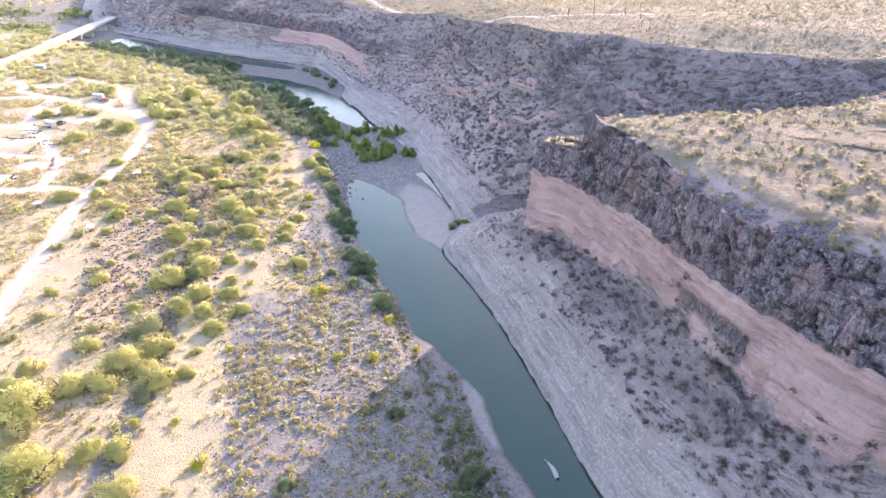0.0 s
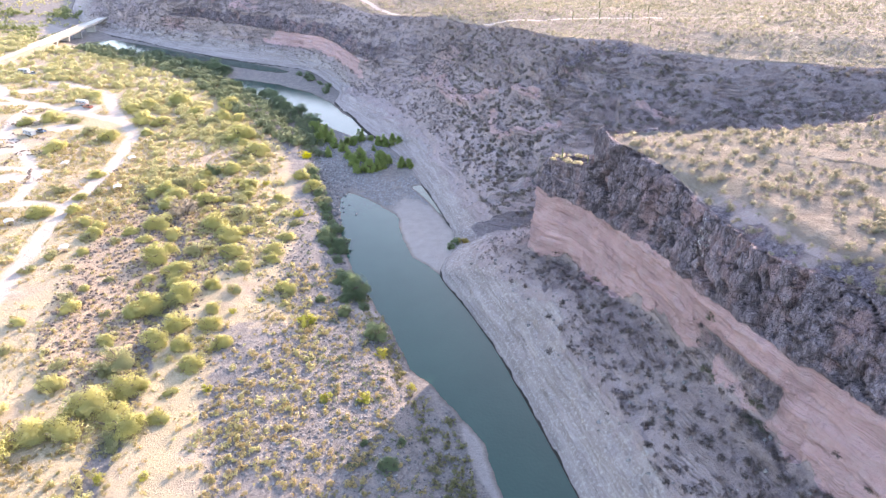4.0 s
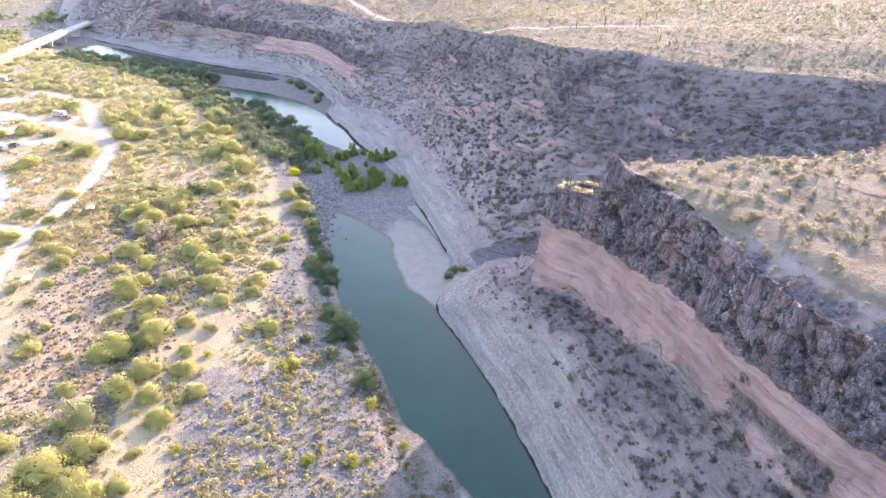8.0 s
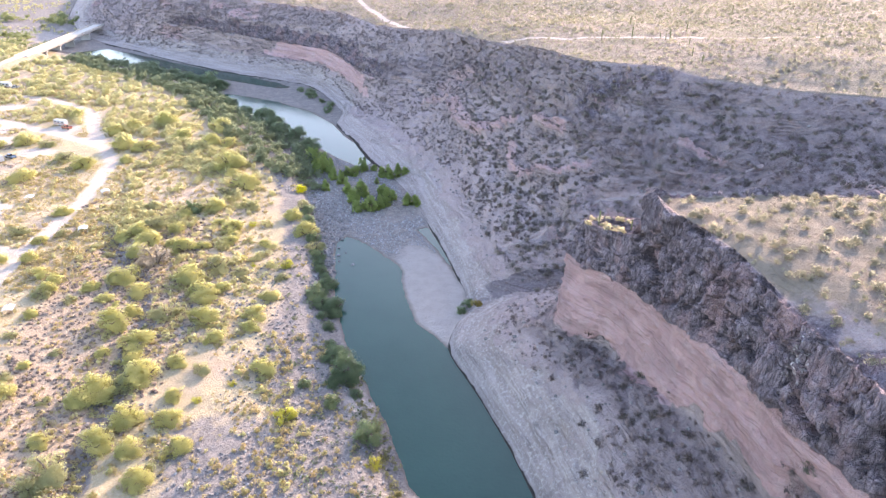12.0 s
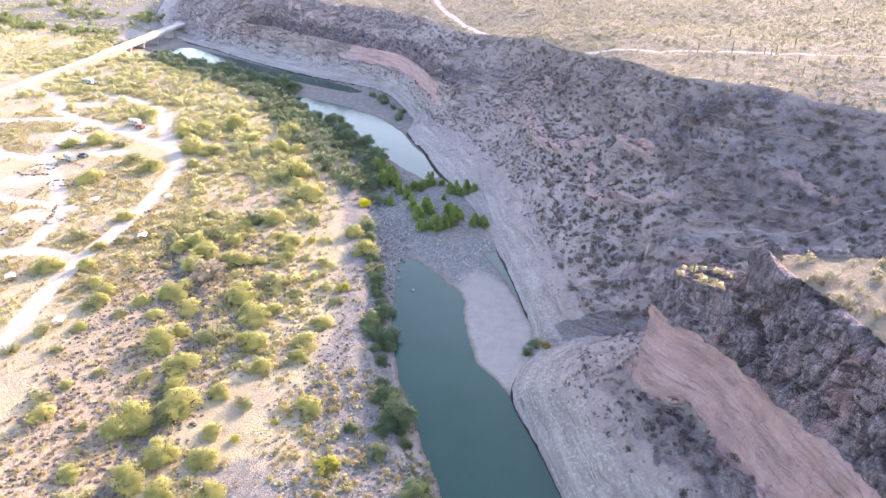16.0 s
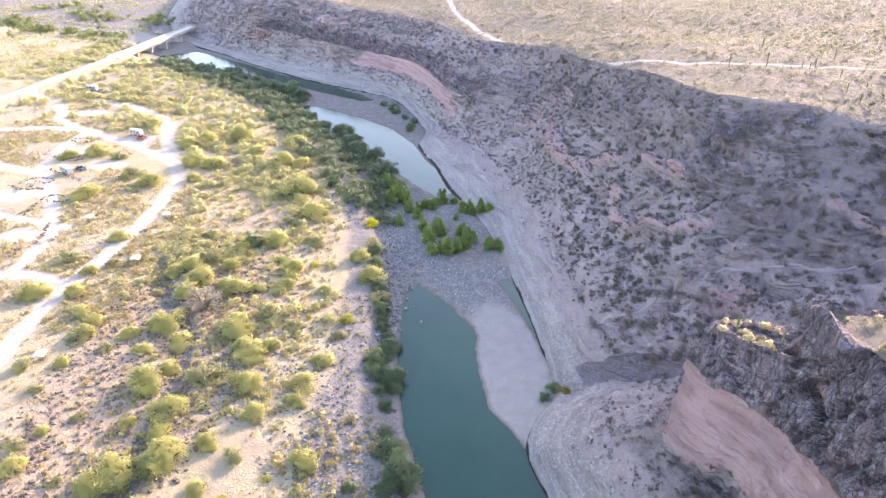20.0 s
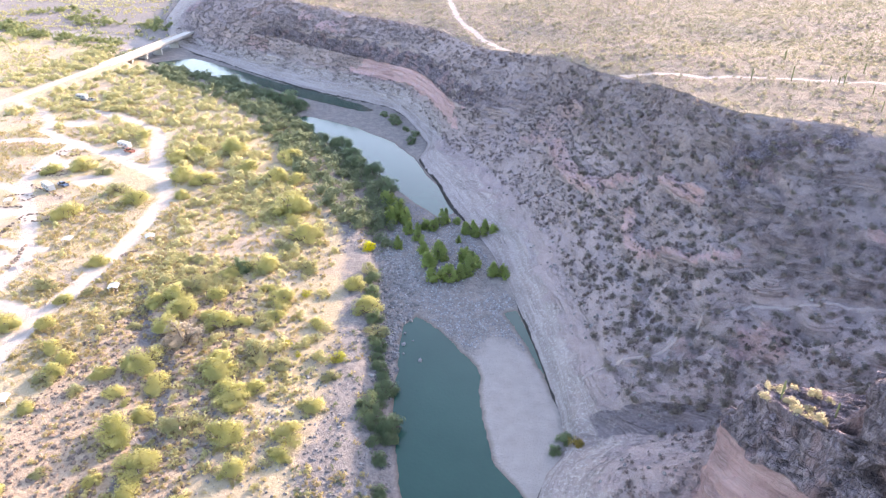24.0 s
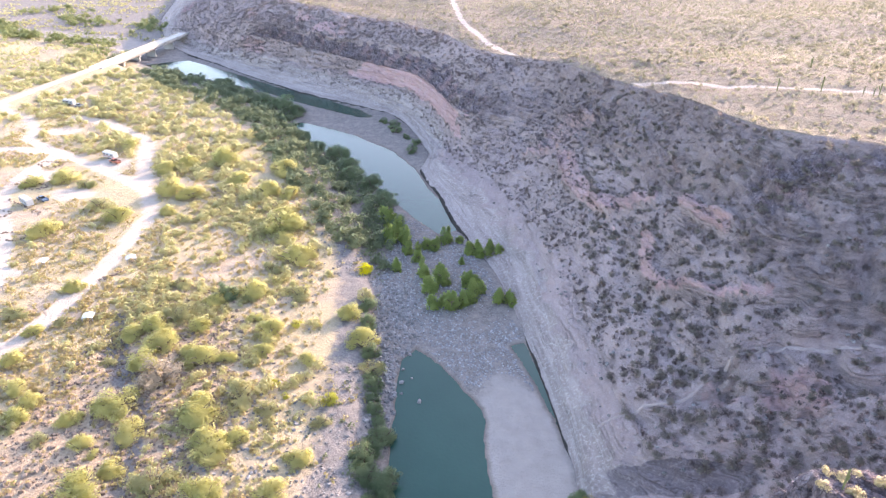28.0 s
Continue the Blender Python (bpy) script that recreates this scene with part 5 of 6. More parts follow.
q = valley_points(16000, (-48, 22, 84, 270), lambda x, y, z, c, b, n: (z > 0.1) & (b > -9) & (b < 1) & (y < 190) & (n > -0.4 + 0.5 * rng.random(len(x))))[:260]
scatter_plants("shore_scrub", "olive shrubs and reeds along the water's edge", "scrub", q, rng.uniform(1.2, 2.8, len(q)), 0, M_SHORE, 14, 5, leaf=0.07)
scatter_plants("bank_scrub", "small green bushes on the stony bank", "scrub", p, rng.uniform(0.6, 1.9, len(p)), 0, M_DARK, 6, 6, leaf=0.09)

p = valley_points(14000, (-640, -296, 400, 900), lambda x, y, z, c, b, n: (c["sand"] < 0.3) & (n > -0.25 + 0.5 * rng.random(len(x))))[:3600]
scatter_plants("upstream_scrub", "green and golden scrub beyond the bridge", "scrub", p, rng.uniform(1.6, 4.4, len(p)), 0, M_WOOD, 10, 3, leaf=0.09, loose=0.15, fuzz=0.25)
p = np.stack([rng.uniform(-500, -312, 270), rng.normal(0, 11, 270), np.zeros(270)], 1)
p[:, 1] += 560 + 0.42 * (-318 - p[:, 0]) + 10 * np.sin(p[:, 0] * 0.05) + np.where(np.arange(270) % 3 == 0, 78, 0)
p = p[fbm(p * 0.03, 2, seed=44) > -0.25]
p[:, 2] = valley_height(p[:, 0], p[:, 1])[0]
scatter_plants("upstream_cottonwoods", "tall green cottonwoods along the wash beyond the bridge", "woodland", p, rng.uniform(5.0, 9.5, len(p)), 0, M_TALL, 14, 14, tall=1.0, leaf=0.05)


def wall_points(n, keep, cliffs=False):
    """Random places on the canyon wall, by area; not on the cliff faces unless told."""
    v = flat.reshape(rows_n, cols_n, 3)
    a, b, c = v[:-1, :-1].reshape(-1, 3), v[:-1, 1:].reshape(-1, 3), v[1:, :-1].reshape(-1, 3)
    area = np.linalg.norm(np.cross(b - a, c - a), axis=1)
    bn = band.reshape(rows_n, cols_n)[:-1, :-1].ravel()
    up = np.abs(np.cross(b - a, c - a)[:, 2]) / (area + 1e-9)
    ok = keep(a, bn, up) & (a[:, 1] > 60) & (a[:, 1] < 720) & (a[:, 0] < 260)
    if not cliffs:
        bare = np.maximum(np.where(pk > 0.85, pinkish, covers["pink"] - 0.25), np.where(dk > 0.8, darkish, 0)).reshape(rows_n, cols_n)[:-1, :-1].ravel()
        ok &= bare < 0.45
    w = area * ok
    pick = rng.choice(len(w), n, p=w / w.sum())
    u, t = rng.random((n, 1)), rng.random((n, 1))
    return a[pick] + (b - a)[pick] * u + (c - a)[pick] * t


def clumped(points, scale, lo, seed):
    f = fbm(points * np.array([scale, scale, 0]), 3, seed=seed)
    return points[f > lo + 0.5 * rng.random(len(points)) - 0.25]


p = clumped(wall_points(15000, lambda a, b, u: (b > 2.8) & (b < 6.95) & (u > 0.28) & (a[:, 0] > -300)), 0.05, -0.25, 50)
p = p[np.min([line_distance(p[:, 0], p[:, 1], line)[0] for line in FOOTPATHS], axis=0) > 1.5]
scatter_plants("slope_scrub", "dark grey-green bushes dotted over the canyon slope", "scrub", p, rng.uniform(0.5, 1.0, len(p)) ** 1.8 * 2.4, 0, M_GREY, 9, 3, leaf=0.095, loose=0.13, fuzz=0.27)
p = wall_points(2600, lambda a, b, u: (b > 4.0) & (b < 6.95) & (u > 0.28) & (a[:, 1] > 375) & (a[:, 1] < 600) & (a[:, 0] > -280))
scatter_plants("upstream_slope_scrub", "grey-brown bushes on the far canyon slope", "scrub", p, rng.uniform(0.5, 1.0, len(p)) ** 1.5 * 2.6, 0, M_GREY, 7, 3, leaf=0.10, loose=0.13, fuzz=0.27)
p = wall_points(1000, lambda a, b, u: (b > 2.8) & (b < 6.9) & (u > 0.5) & (a[:, 1] > 215) & (a[:, 1] < 420) & (a[:, 0] > 5))
scatter_plants("slope_trees", "grey-green thorny bushes on the shaded slope", "scrub", p, rng.uniform(1.8, 3.4, len(p)), 0, M_SLOPE, 22, 5, leaf=0.06, loose=0.16, fuzz=0.25)
p = wall_points(13000, lambda a, b, u: (b > 7.02) & (b < 8.4) & (u > 0.5) & (a[:, 0] < 220) & (a[:, 1] < 640))
p = clumped(p, 0.03, -0.4, 51)
td2, _ = line_distance(p[:, 0], p[:, 1], PLATEAU_TRACK)
p = p[(td2 > 2.5) & ((p[:, 1] > 225) | (rng.random(len(p)) < 0.75))]
scatter_plants("plateau_scrub", "pale yellow-green scrub covering the sunlit plateau", "scrub", p, rng.uniform(0.4, 1.0, len(p)) ** 1.5 * 2.6, 0, M_PALE, 8, 3, leaf=0.098, loose=0.14, fuzz=0.26)
p = wall_points(5200, lambda a, b, u: (b > 7.04) & (b < 8.5) & (u > 0.5) & (a[:, 1] > 225) & (a[:, 0] < 230))
p = clumped(p, 0.018, -0.1, 52)
scatter_plants("sage_scrub", "grey-green bushes in bands over the plateau", "scrub", p, rng.uniform(1.4, 3.2, len(p)), 0, M_SAGE, 12, 3, leaf=0.085, loose=0.15, fuzz=0.26)
p = wall_points(12000, lambda a, b, u: (b > 7.1) & (b < 8.6) & (u > 0.5) & (a[:, 1] > 225) & (a[:, 0] < 255))
p = p[line_distance(p[:, 0], p[:, 1], PLATEAU_TRACK)[0] > 2.5]
scatter_plants("plateau_brush", "fine grey-green brush over the far plateau", "scrub", p, rng.uniform(0.5, 1.0, len(p)) ** 1.5 * 2.4, 0, M_PALE, 4, 3, leaf=0.13, loose=0.14, fuzz=0.26)
p = wall_points(620, lambda a, b, u: (b > 7.01) & (b < 7.9) & (u > 0.5) & (a[:, 1] < 215) & (a[:, 0] < 150))
scatter_plants("mesa_scrub", "dense pale bushes on top of the near mesa", "scrub", p, rng.uniform(0.55, 1.0, len(p)) ** 2 * 3.4, 0, M_PALE, 36, 6, leaf=0.04, loose=0.15, fuzz=0.24)
p = flat[(on_shelf > 0.8) & (normal[:, 2] > 0.3)]
p = p[(p[:, 0] > 30.5) & (p[:, 0] < 41.5) & (p[:, 1] > 180)]
p = p[rng.permutation(len(p))[:16]] - (0, 0, 0.2)
scatter_plants("nose_scrub", "golden bushes on the end of the cliff", "scrub", p, rng.uniform(1.8, 3.0, len(p)), 0, M_NOSE, 70, 6, leaf=0.035, loose=0.16, fuzz=0.24)


# the road bridge and the camp
def paint_material(name, a, b, rough=0.6, spec=0.3, scale=0.8):
    k = Mat(name, rough, spec)
    c = k.mix(k.ramp(k.noise(scale, 5), 0.35, 0.65), a, b)
    c = k.mix(k.ramp(k.noise(scale * 6, 4, 0.7), 0.58, 0.75), c, tuple(v * 0.6 for v in a))
    k.bump(k.noise(scale * 8, 3), 0.2, 0.03)
    return k.color(c)


CONCRETE = paint_material("weathered_concrete", (0.40, 0.37, 0.33), (0.50, 0.47, 0.43), 0.9, 0.1, 0.3)
ASPHALT = paint_material("sunbleached_asphalt", (0.42, 0.39, 0.36), (0.50, 0.47, 0.43), 0.75, 0.3, 0.2)
DIRT_ROAD = paint_material("dusty_road", (0.40, 0.33, 0.27), (0.48, 0.41, 0.34), 0.9, 0.1, 0.2)
WHITE = paint_material("white_metal", (0.42, 0.415, 0.40), (0.50, 0.49, 0.475), 0.4, 0.5)
STEEL = paint_material("grey_steel", (0.30, 0.30, 0.31), (0.38, 0.38, 0.39), 0.45, 0.5)
WOOD = paint_material("grey_wood", (0.20, 0.15, 0.11), (0.28, 0.22, 0.17), 0.85, 0.1, 2.0)
BLUE = paint_material("blue_grey_car_paint", (0.10, 0.14, 0.20), (0.12, 0.17, 0.24), 0.3, 0.5)
RED = paint_material("rust_red_paint", (0.34, 0.10, 0.06), (0.40, 0.14, 0.08), 0.4, 0.5)
TYRE = paint_material("black_rubber", (0.02, 0.02, 0.02), (0.035, 0.035, 0.035), 0.8, 0.2)
WINDOW = paint_material("dark_car_window", (0.02, 0.025, 0.03), (0.03, 0.035, 0.04), 0.08, 0.6)
CACTUS = paint_material("saguaro_skin", (0.13, 0.15, 0.07), (0.19, 0.20, 0.10), 0.7, 0.2, 1.5)


def box(bm, x0, x1, y0, y1, z0, z1, taper=0.0, bevel=0.0):
    """A box, narrowed at its top by taper, with bevelled edges."""
    v = [bm.verts.new(c) for c in ((x0, y0, z0), (x1, y0, z0), (x1, y1, z0), (x0, y1, z0), (x0 + taper, y0 + taper, z1), (x1 - taper, y0 + taper, z1), (x1 - taper, y1 - taper, z1), (x0 + taper, y1 - taper, z1))]
    faces = [bm.faces.new([v[i] for i in f]) for f in ((3, 2, 1, 0), (4, 5, 6, 7), (0, 1, 5, 4), (1, 2, 6, 5), (2, 3, 7, 6), (3, 0, 4, 7))]
    if bevel:
        edges = list({e for f in faces for e in f.edges})
        bmesh.ops.bevel(bm, geom=edges, offset=bevel, segments=2, affect="EDGES")


def boxes(*args, **kw):
    bm = bmesh.new()
    for a in args:
        box(bm, *a, **kw)
    return bm


def bridge():
    base = tagged(new("road_bridge"), "long sunlit concrete road bridge on wall piers over the river", "bridge")
    x, w = -284.6, 4.6
    part("deck", boxes((x - w, x + w, 496, 606, 7.0, 7.7), bevel=0.05), CONCRETE, base)
    part("roadway", boxes((x - w + 0.6, x + w - 0.6, 496, 606, 7.704, 7.80)), ASPHALT, base, "sunbleached asphalt roadway")
    for sx in (-3.0, 0.0, 3.0):
        part("girder", boxes((x + sx - 0.35, x + sx + 0.35, 500, 602, 5.9, 7.0), bevel=0.03), CONCRETE, base)
    for sx in (-1, 1):
        part("parapet", boxes((x + sx * (w - 0.3) - 0.15, x + sx * (w - 0.3) + 0.15, 496, 606, 7.7, 8.55), bevel=0.04), CONCRETE, base)
    for y in (520, 538, 557.5, 581):
        pier = part("pier", boxes((x - 3.6, x + 3.6, y - 0.8, y + 0.8, -1.5, 5.2), taper=0.12, bevel=0.06), CONCRETE, base)
        part("pier_cap", boxes((x - 4.3, x + 4.3, y - 0.95, y + 0.95, 5.2, 5.9), bevel=0.06), CONCRETE, pier)
    for y0, y1 in ((492, 500.5), (601.5, 612)):
        part("abutment", boxes((x - 5.2, x + 5.2, y0, y1, -1.0, 5.9), bevel=0.08), CONCRETE, base)


bridge()


def ribbon(name, line, half, lift, material):
    """A strip of paving draped on the ground."""
    pts = []
    line = np.array(line, float)
    for a, b in zip(line[:-1], line[1:]):
        n = max(2, int(np.linalg.norm(b - a) / 4))
        pts += [a + (b - a) * i / n for i in range(n)]
    pts = np.array([*pts, line[-1]])
    d = np.gradient(pts, axis=0)
    d /= np.linalg.norm(d, axis=1, keepdims=True)
    side = np.stack([-d[:, 1], d[:, 0]], 1)
    bm = bmesh.new()
    rows = []
    for p, s in zip(pts, side):
        z, _ = valley_height(np.array([p[0]]), np.array([p[1]]))
        rows.append([bm.verts.new((*(p + s * u * half), max(z[0], 7.6) + lift - (0.12 if abs(u) == 1 else 0))) for u in (-1, -0.96, 0, 0.96, 1)])
    for r, q in zip(rows[:-1], rows[1:]):
        for i in range(4):
            bm.faces.new((r[i], r[i + 1], q[i + 1], q[i]))
    me = bpy.data.meshes.new(name)
    bm.to_mesh(me)
    bm.free()
    me.materials.append(material)
    return new(name, me)


tagged(ribbon("road", [q for q in HIGHWAY if q[1] < 500] + [(-285.3, 497)], 3.2, 0.12, DIRT_ROAD), "pale sunbleached road leading to the bridge", "road", kind="structure")
tagged(ribbon("road", [(-284.6, 606), (-290, 640), (-305, 683), (-330, 760), (-380, 900)], 3.2, 0.12, DIRT_ROAD), "pale sunbleached road beyond the bridge", "road", kind="structure")


def ramada():
    base = tagged(new("picnic_shelter"), "small picnic shelter with a white pitched roof on posts", "shelter", "picnic shelters in the camp")
    for sx in (-1, 1):
        bm = bmesh.new()
        a = [bm.verts.new(c) for c in ((0, -2.0, 2.9), (0, 2.0, 2.9), (sx * 2.0, 2.0, 2.35), (sx * 2.0, -2.0, 2.35))]
        b = [bm.verts.new(v.co + Vector((0, 0, 0.1))) for v in a]
        bm.faces.new(a), bm.faces.new(b)
        for i in range(4):
            bm.faces.new((a[i], a[(i + 1) % 4], b[(i + 1) % 4], b[i]))
        part("roof", bm, WHITE, base, "white metal roof panel")
        for sy in (-1, 1):
            part("post", boxes((sx * 1.7 - 0.08, sx * 1.7 + 0.08, sy * 1.7 - 0.08, sy * 1.7 + 0.08, -0.3, 2.44)), STEEL, base)
    table = part("table", boxes((-0.4, 0.4, -0.9, 0.9, 0.72, 0.78), (-0.3, 0.3, -0.7, -0.6, -0.2, 0.72), (-0.3, 0.3, 0.6, 0.7, -0.2, 0.72)), WOOD, base, "grey picnic table")
    for sx in (-1, 1):
        part("bench", boxes((sx * 0.8 - 0.14, sx * 0.8 + 0.14, -0.9, 0.9, 0.42, 0.47), (sx * 0.8 - 0.1, sx * 0.8 + 0.1, -0.6, -0.5, -0.2, 0.42), (sx * 0.8 - 0.1, sx * 0.8 + 0.1, 0.5, 0.6, -0.2, 0.42)), WOOD, table)
    return base


def ground_z(x, y):
    return float(valley_height(np.array([float(x)]), np.array([float(y)]))[0][0])


def place_all(make, spots):
    first = None
    for x, y, turn in spots:
        m = pose(x, y, ground_z(x, y), 0, 0, turn) @ Matrix.Scale(0.72, 4)
        if first is None:
            first = make()
            first.matrix_basis = m
        else:
            copy_thing(first, Matrix()).matrix_basis = m


place_all(ramada, ((-123.5, 252, 20), (-131, 284, 35), (-155.5, 276.5, 10), (-158.5, 261, 50), (-120.5, 204, 15), (-148, 222, 40), (-196, 300, 30), (-207, 330, 60)))


def wheel(parent, x, y, r=0.38):
    bm = bmesh.new()
    bmesh.ops.create_cone(bm, cap_ends=True, segments=16, radius1=r, radius2=r, depth=0.26)
    bmesh.ops.rotate(bm, verts=bm.verts, matrix=Matrix.Rotation(math.pi / 2, 3, "Y"))
    bmesh.ops.translate(bm, verts=bm.verts, vec=(x, y, r))
    t = part("wheel", bm, TYRE, parent)
    bm = bmesh.new()
    bmesh.ops.create_cone(bm, cap_ends=True, segments=12, radius1=r * 0.55, radius2=r * 0.5, depth=0.28)
    bmesh.ops.rotate(bm, verts=bm.verts, matrix=Matrix.Rotation(math.pi / 2, 3, "Y"))
    bmesh.ops.translate(bm, verts=bm.verts, vec=(x, y, r))
    part("rim", bm, STEEL, t)


def pickup(paint, label):
    base = tagged(new("pickup_truck"), label, "truck", "vehicles parked in the camp")
    body = boxes((-0.95, 0.95, -2.7, 2.7, 0.45, 1.0), bevel=0.1)
    part("body", body, paint, base)
    part("cab", boxes((-0.85, 0.85, -0.5, 1.4, 1.0, 1.75), taper=0.18, bevel=0.06), WINDOW, base, "dark glass cab")
    part("cab_roof", boxes((-0.68, 0.68, -0.3, 1.2, 1.752, 1.82), bevel=0.03), paint, base)
    for sx in (-1, 1):
        part("bed_side", boxes((sx * 0.88 - 0.06, sx * 0.88 + 0.06, -2.65, -0.55, 1.0, 1.3)), paint, base)
    for x in (-0.85, 0.85):
        for y in (-1.7, 1.75):
            wheel(base, x, y)
    return base


def trailer(stripe, label):
    base = tagged(new("camper_trailer"), label, "trailer", "vehicles parked in the camp")
    part("body", boxes((-1.2, 1.2, -3.4, 3.4, 0.6, 2.9), taper=0.08, bevel=0.12), WHITE, base)
    part("stripe", boxes((-1.215, 1.215, -3.3, 3.3, 1.1, 1.4)), stripe, base)
    for y in (-2.0, 0.3, 2.2):
        part("window", boxes((-1.21, 1.21, y - 0.5, y + 0.5, 1.65, 2.2)), WINDOW, base)
    part("roof_vent", boxes((-0.35, 0.35, 0.6, 1.3, 2.9, 3.1), bevel=0.04), STEEL, base)
    part("hitch", boxes((-0.1, 0.1, 3.4, 4.6, 0.5, 0.62)), STEEL, base)
    for x in (-1.05, 1.05):
        wheel(base, x, -0.6), wheel(base, x, 0.3)
    return base


for ob, x, y, turn in ((pickup(BLUE, "blue-grey pickup truck parked on pale camp ground"), -187.7, 319, 65), (trailer(BLUE, "white camper trailer with a blue stripe in the camp"), -190.5, 314.5, 60), (pickup(RED, "rust-red pickup truck parked beside the camp track"), -183.7, 358, 70),
                       (trailer(RED, "white camper trailer with a red stripe near trees"), -188.5, 362.5, 72), (trailer(STEEL, "white camper trailer with a grey stripe by the road"), -256.4, 431, 80), (pickup(STEEL, "grey pickup truck parked by the highway camp"), -249, 428, 75)):
    ob.matrix_basis = pose(x, y, ground_z(x, y), 0, 0, turn)


def fence():
    base = tagged(new("rail_fence"), "grey rail fence beside the camp track", "fence")
    for i in range(9):
        part("post", boxes((i * 1.5 - 0.08, i * 1.5 + 0.08, -0.08, 0.08, -0.3, 1.2)), WOOD, base)
    for z in (0.5, 1.0):
        part("rail", boxes((-0.2, 12.2, -0.05, 0.05, z, z + 0.12)), WOOD, base)
    return base


fence().matrix_basis = pose(-168, 230, ground_z(-162, 231), 0, 0, 5)


# single bushes under the near cliff
TALUS_BUSH_A = [(26.4, 184.0, 2), (28.3, 175.5, 1.6), (31.0, 159.1, 2.2), (36.6, 163.0, 2), (36.4, 153.5, 2), (40.9, 154.6, 1.5), (41.5, 145.6, 2), (43.6, 142.0, 2.4), (38.0, 148.1, 1.6), (43.2, 153.4, 1.6), (46.0, 147.7, 1.7), (47.3, 141.3, 1.8), (35.0, 172.4, 1.5), (32.7, 181.3, 1.6), (50.5, 132.9, 1.7), (47.2, 127.6, 1.7), (40.1, 127.2, 1.6), (41.9, 116.0, 2.1), (45.7, 116.6, 2.4), (45.1, 114.4, 2.4), (45.1, 111.5, 2.2), (50.5, 114.2, 2.2), (35.4, 123.5, 1.6), (26.7, 146.7, 2.4), (49.3, 120.3, 2), (51.8, 126.3, 1.5), (50.0, 107.5, 2), (52.8, 109.3, 1.8), (40.4, 111.6, 1.8)]
TALUS_BUSH_B = [(56.6, 100.7, 2.2), (53.5, 100.0, 1.8), (58.7, 97.4, 2.2), (59.9, 93.5, 2), (64.0, 92.1, 2.2), (67.2, 88.8, 2.2), (72.1, 82.8, 2.6), (54.5, 95.5, 2.4), (57.1, 92.0, 2.2), (60.8, 91.7, 2.2), (61.4, 87.5, 2.6), (58.6, 87.0, 2.2), (63.7, 83.8, 2.4), (67.1, 87.3, 2.4), (68.3, 86.1, 1.8), (52.1, 90.3, 2.4), (54.4, 88.1, 2), (48.1, 89.7, 1.8), (68.8, 83.2, 2.4), (41.9, 103.9, 1.8), (50.5, 108.5, 2), (51.1, 104.4, 1.8), (64.4, 94.9, 1.6)]
HOLLOW_BUSH = [(41.1, 166.0, 3.0), (54.1, 122.6, 3.2), (53.5, 125.6, 2.8), (54.4, 120.5, 2.8), (58.5, 110.9, 3.4), (57.5, 109.3, 3.2), (58.8, 107.4, 3), (57.3, 110.7, 2.6)]


def slope_height(x, y):
    """Height of the canyon ground at a place, from the nearest points of its sheet."""
    d = np.hypot(wall_flat[:, 0] - x, wall_flat[:, 1] - y)
    near_by = np.argsort(d)[:4]
    return float(wall_flat[near_by, 2].min())


def plant_slope(models, places):
    for i, (x, y, w) in enumerate(places):
        ob = models[i] if i < len(models) else copy_thing(models[i % len(models)], Matrix())
        s = w * random.uniform(1.1, 1.35)
        ob.matrix_basis = Matrix.LocRotScale((x, y, slope_height(x, y) - 0.15), Euler((0, 0, random.uniform(0, 6.28))), (s, s, s * random.uniform(0.75, 1.0)))


wall_flat = flat[(band > 2.2) & (band < 8.7)]
LEAF["thorn"] = leaf_material("thorn_bush_leaves", (0.115, 0.10, 0.098), (0.165, 0.145, 0.13), (0.20, 0.18, 0.155))
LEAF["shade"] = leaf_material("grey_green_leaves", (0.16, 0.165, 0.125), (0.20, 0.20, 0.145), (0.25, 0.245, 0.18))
thorn = [tree_model("thorn_bush", "dark grey-brown thorny bush on the shaded talus slope", "bush", "thorn bushes under the cliff", LEAF["thorn"], 800 + i, clumps=34, cards=14) for i in range(4)]
plant_slope(thorn, TALUS_BUSH_A + TALUS_BUSH_B + [(x - random.uniform(0, 4), y - random.uniform(-2, 4), 1.3 + random.random()) for x, y, _ in TALUS_BUSH_A[:16] + TALUS_BUSH_B[:16]])
ledge_bush = [tree_model("ledge_bush", "grey-green bush growing in a hollow of the cliff", "bush", "bushes in the cliff hollow", LEAF["shade"], 820 + i, clumps=40, cards=16) for i in range(2)]
plant_slope(ledge_bush, HOLLOW_BUSH)


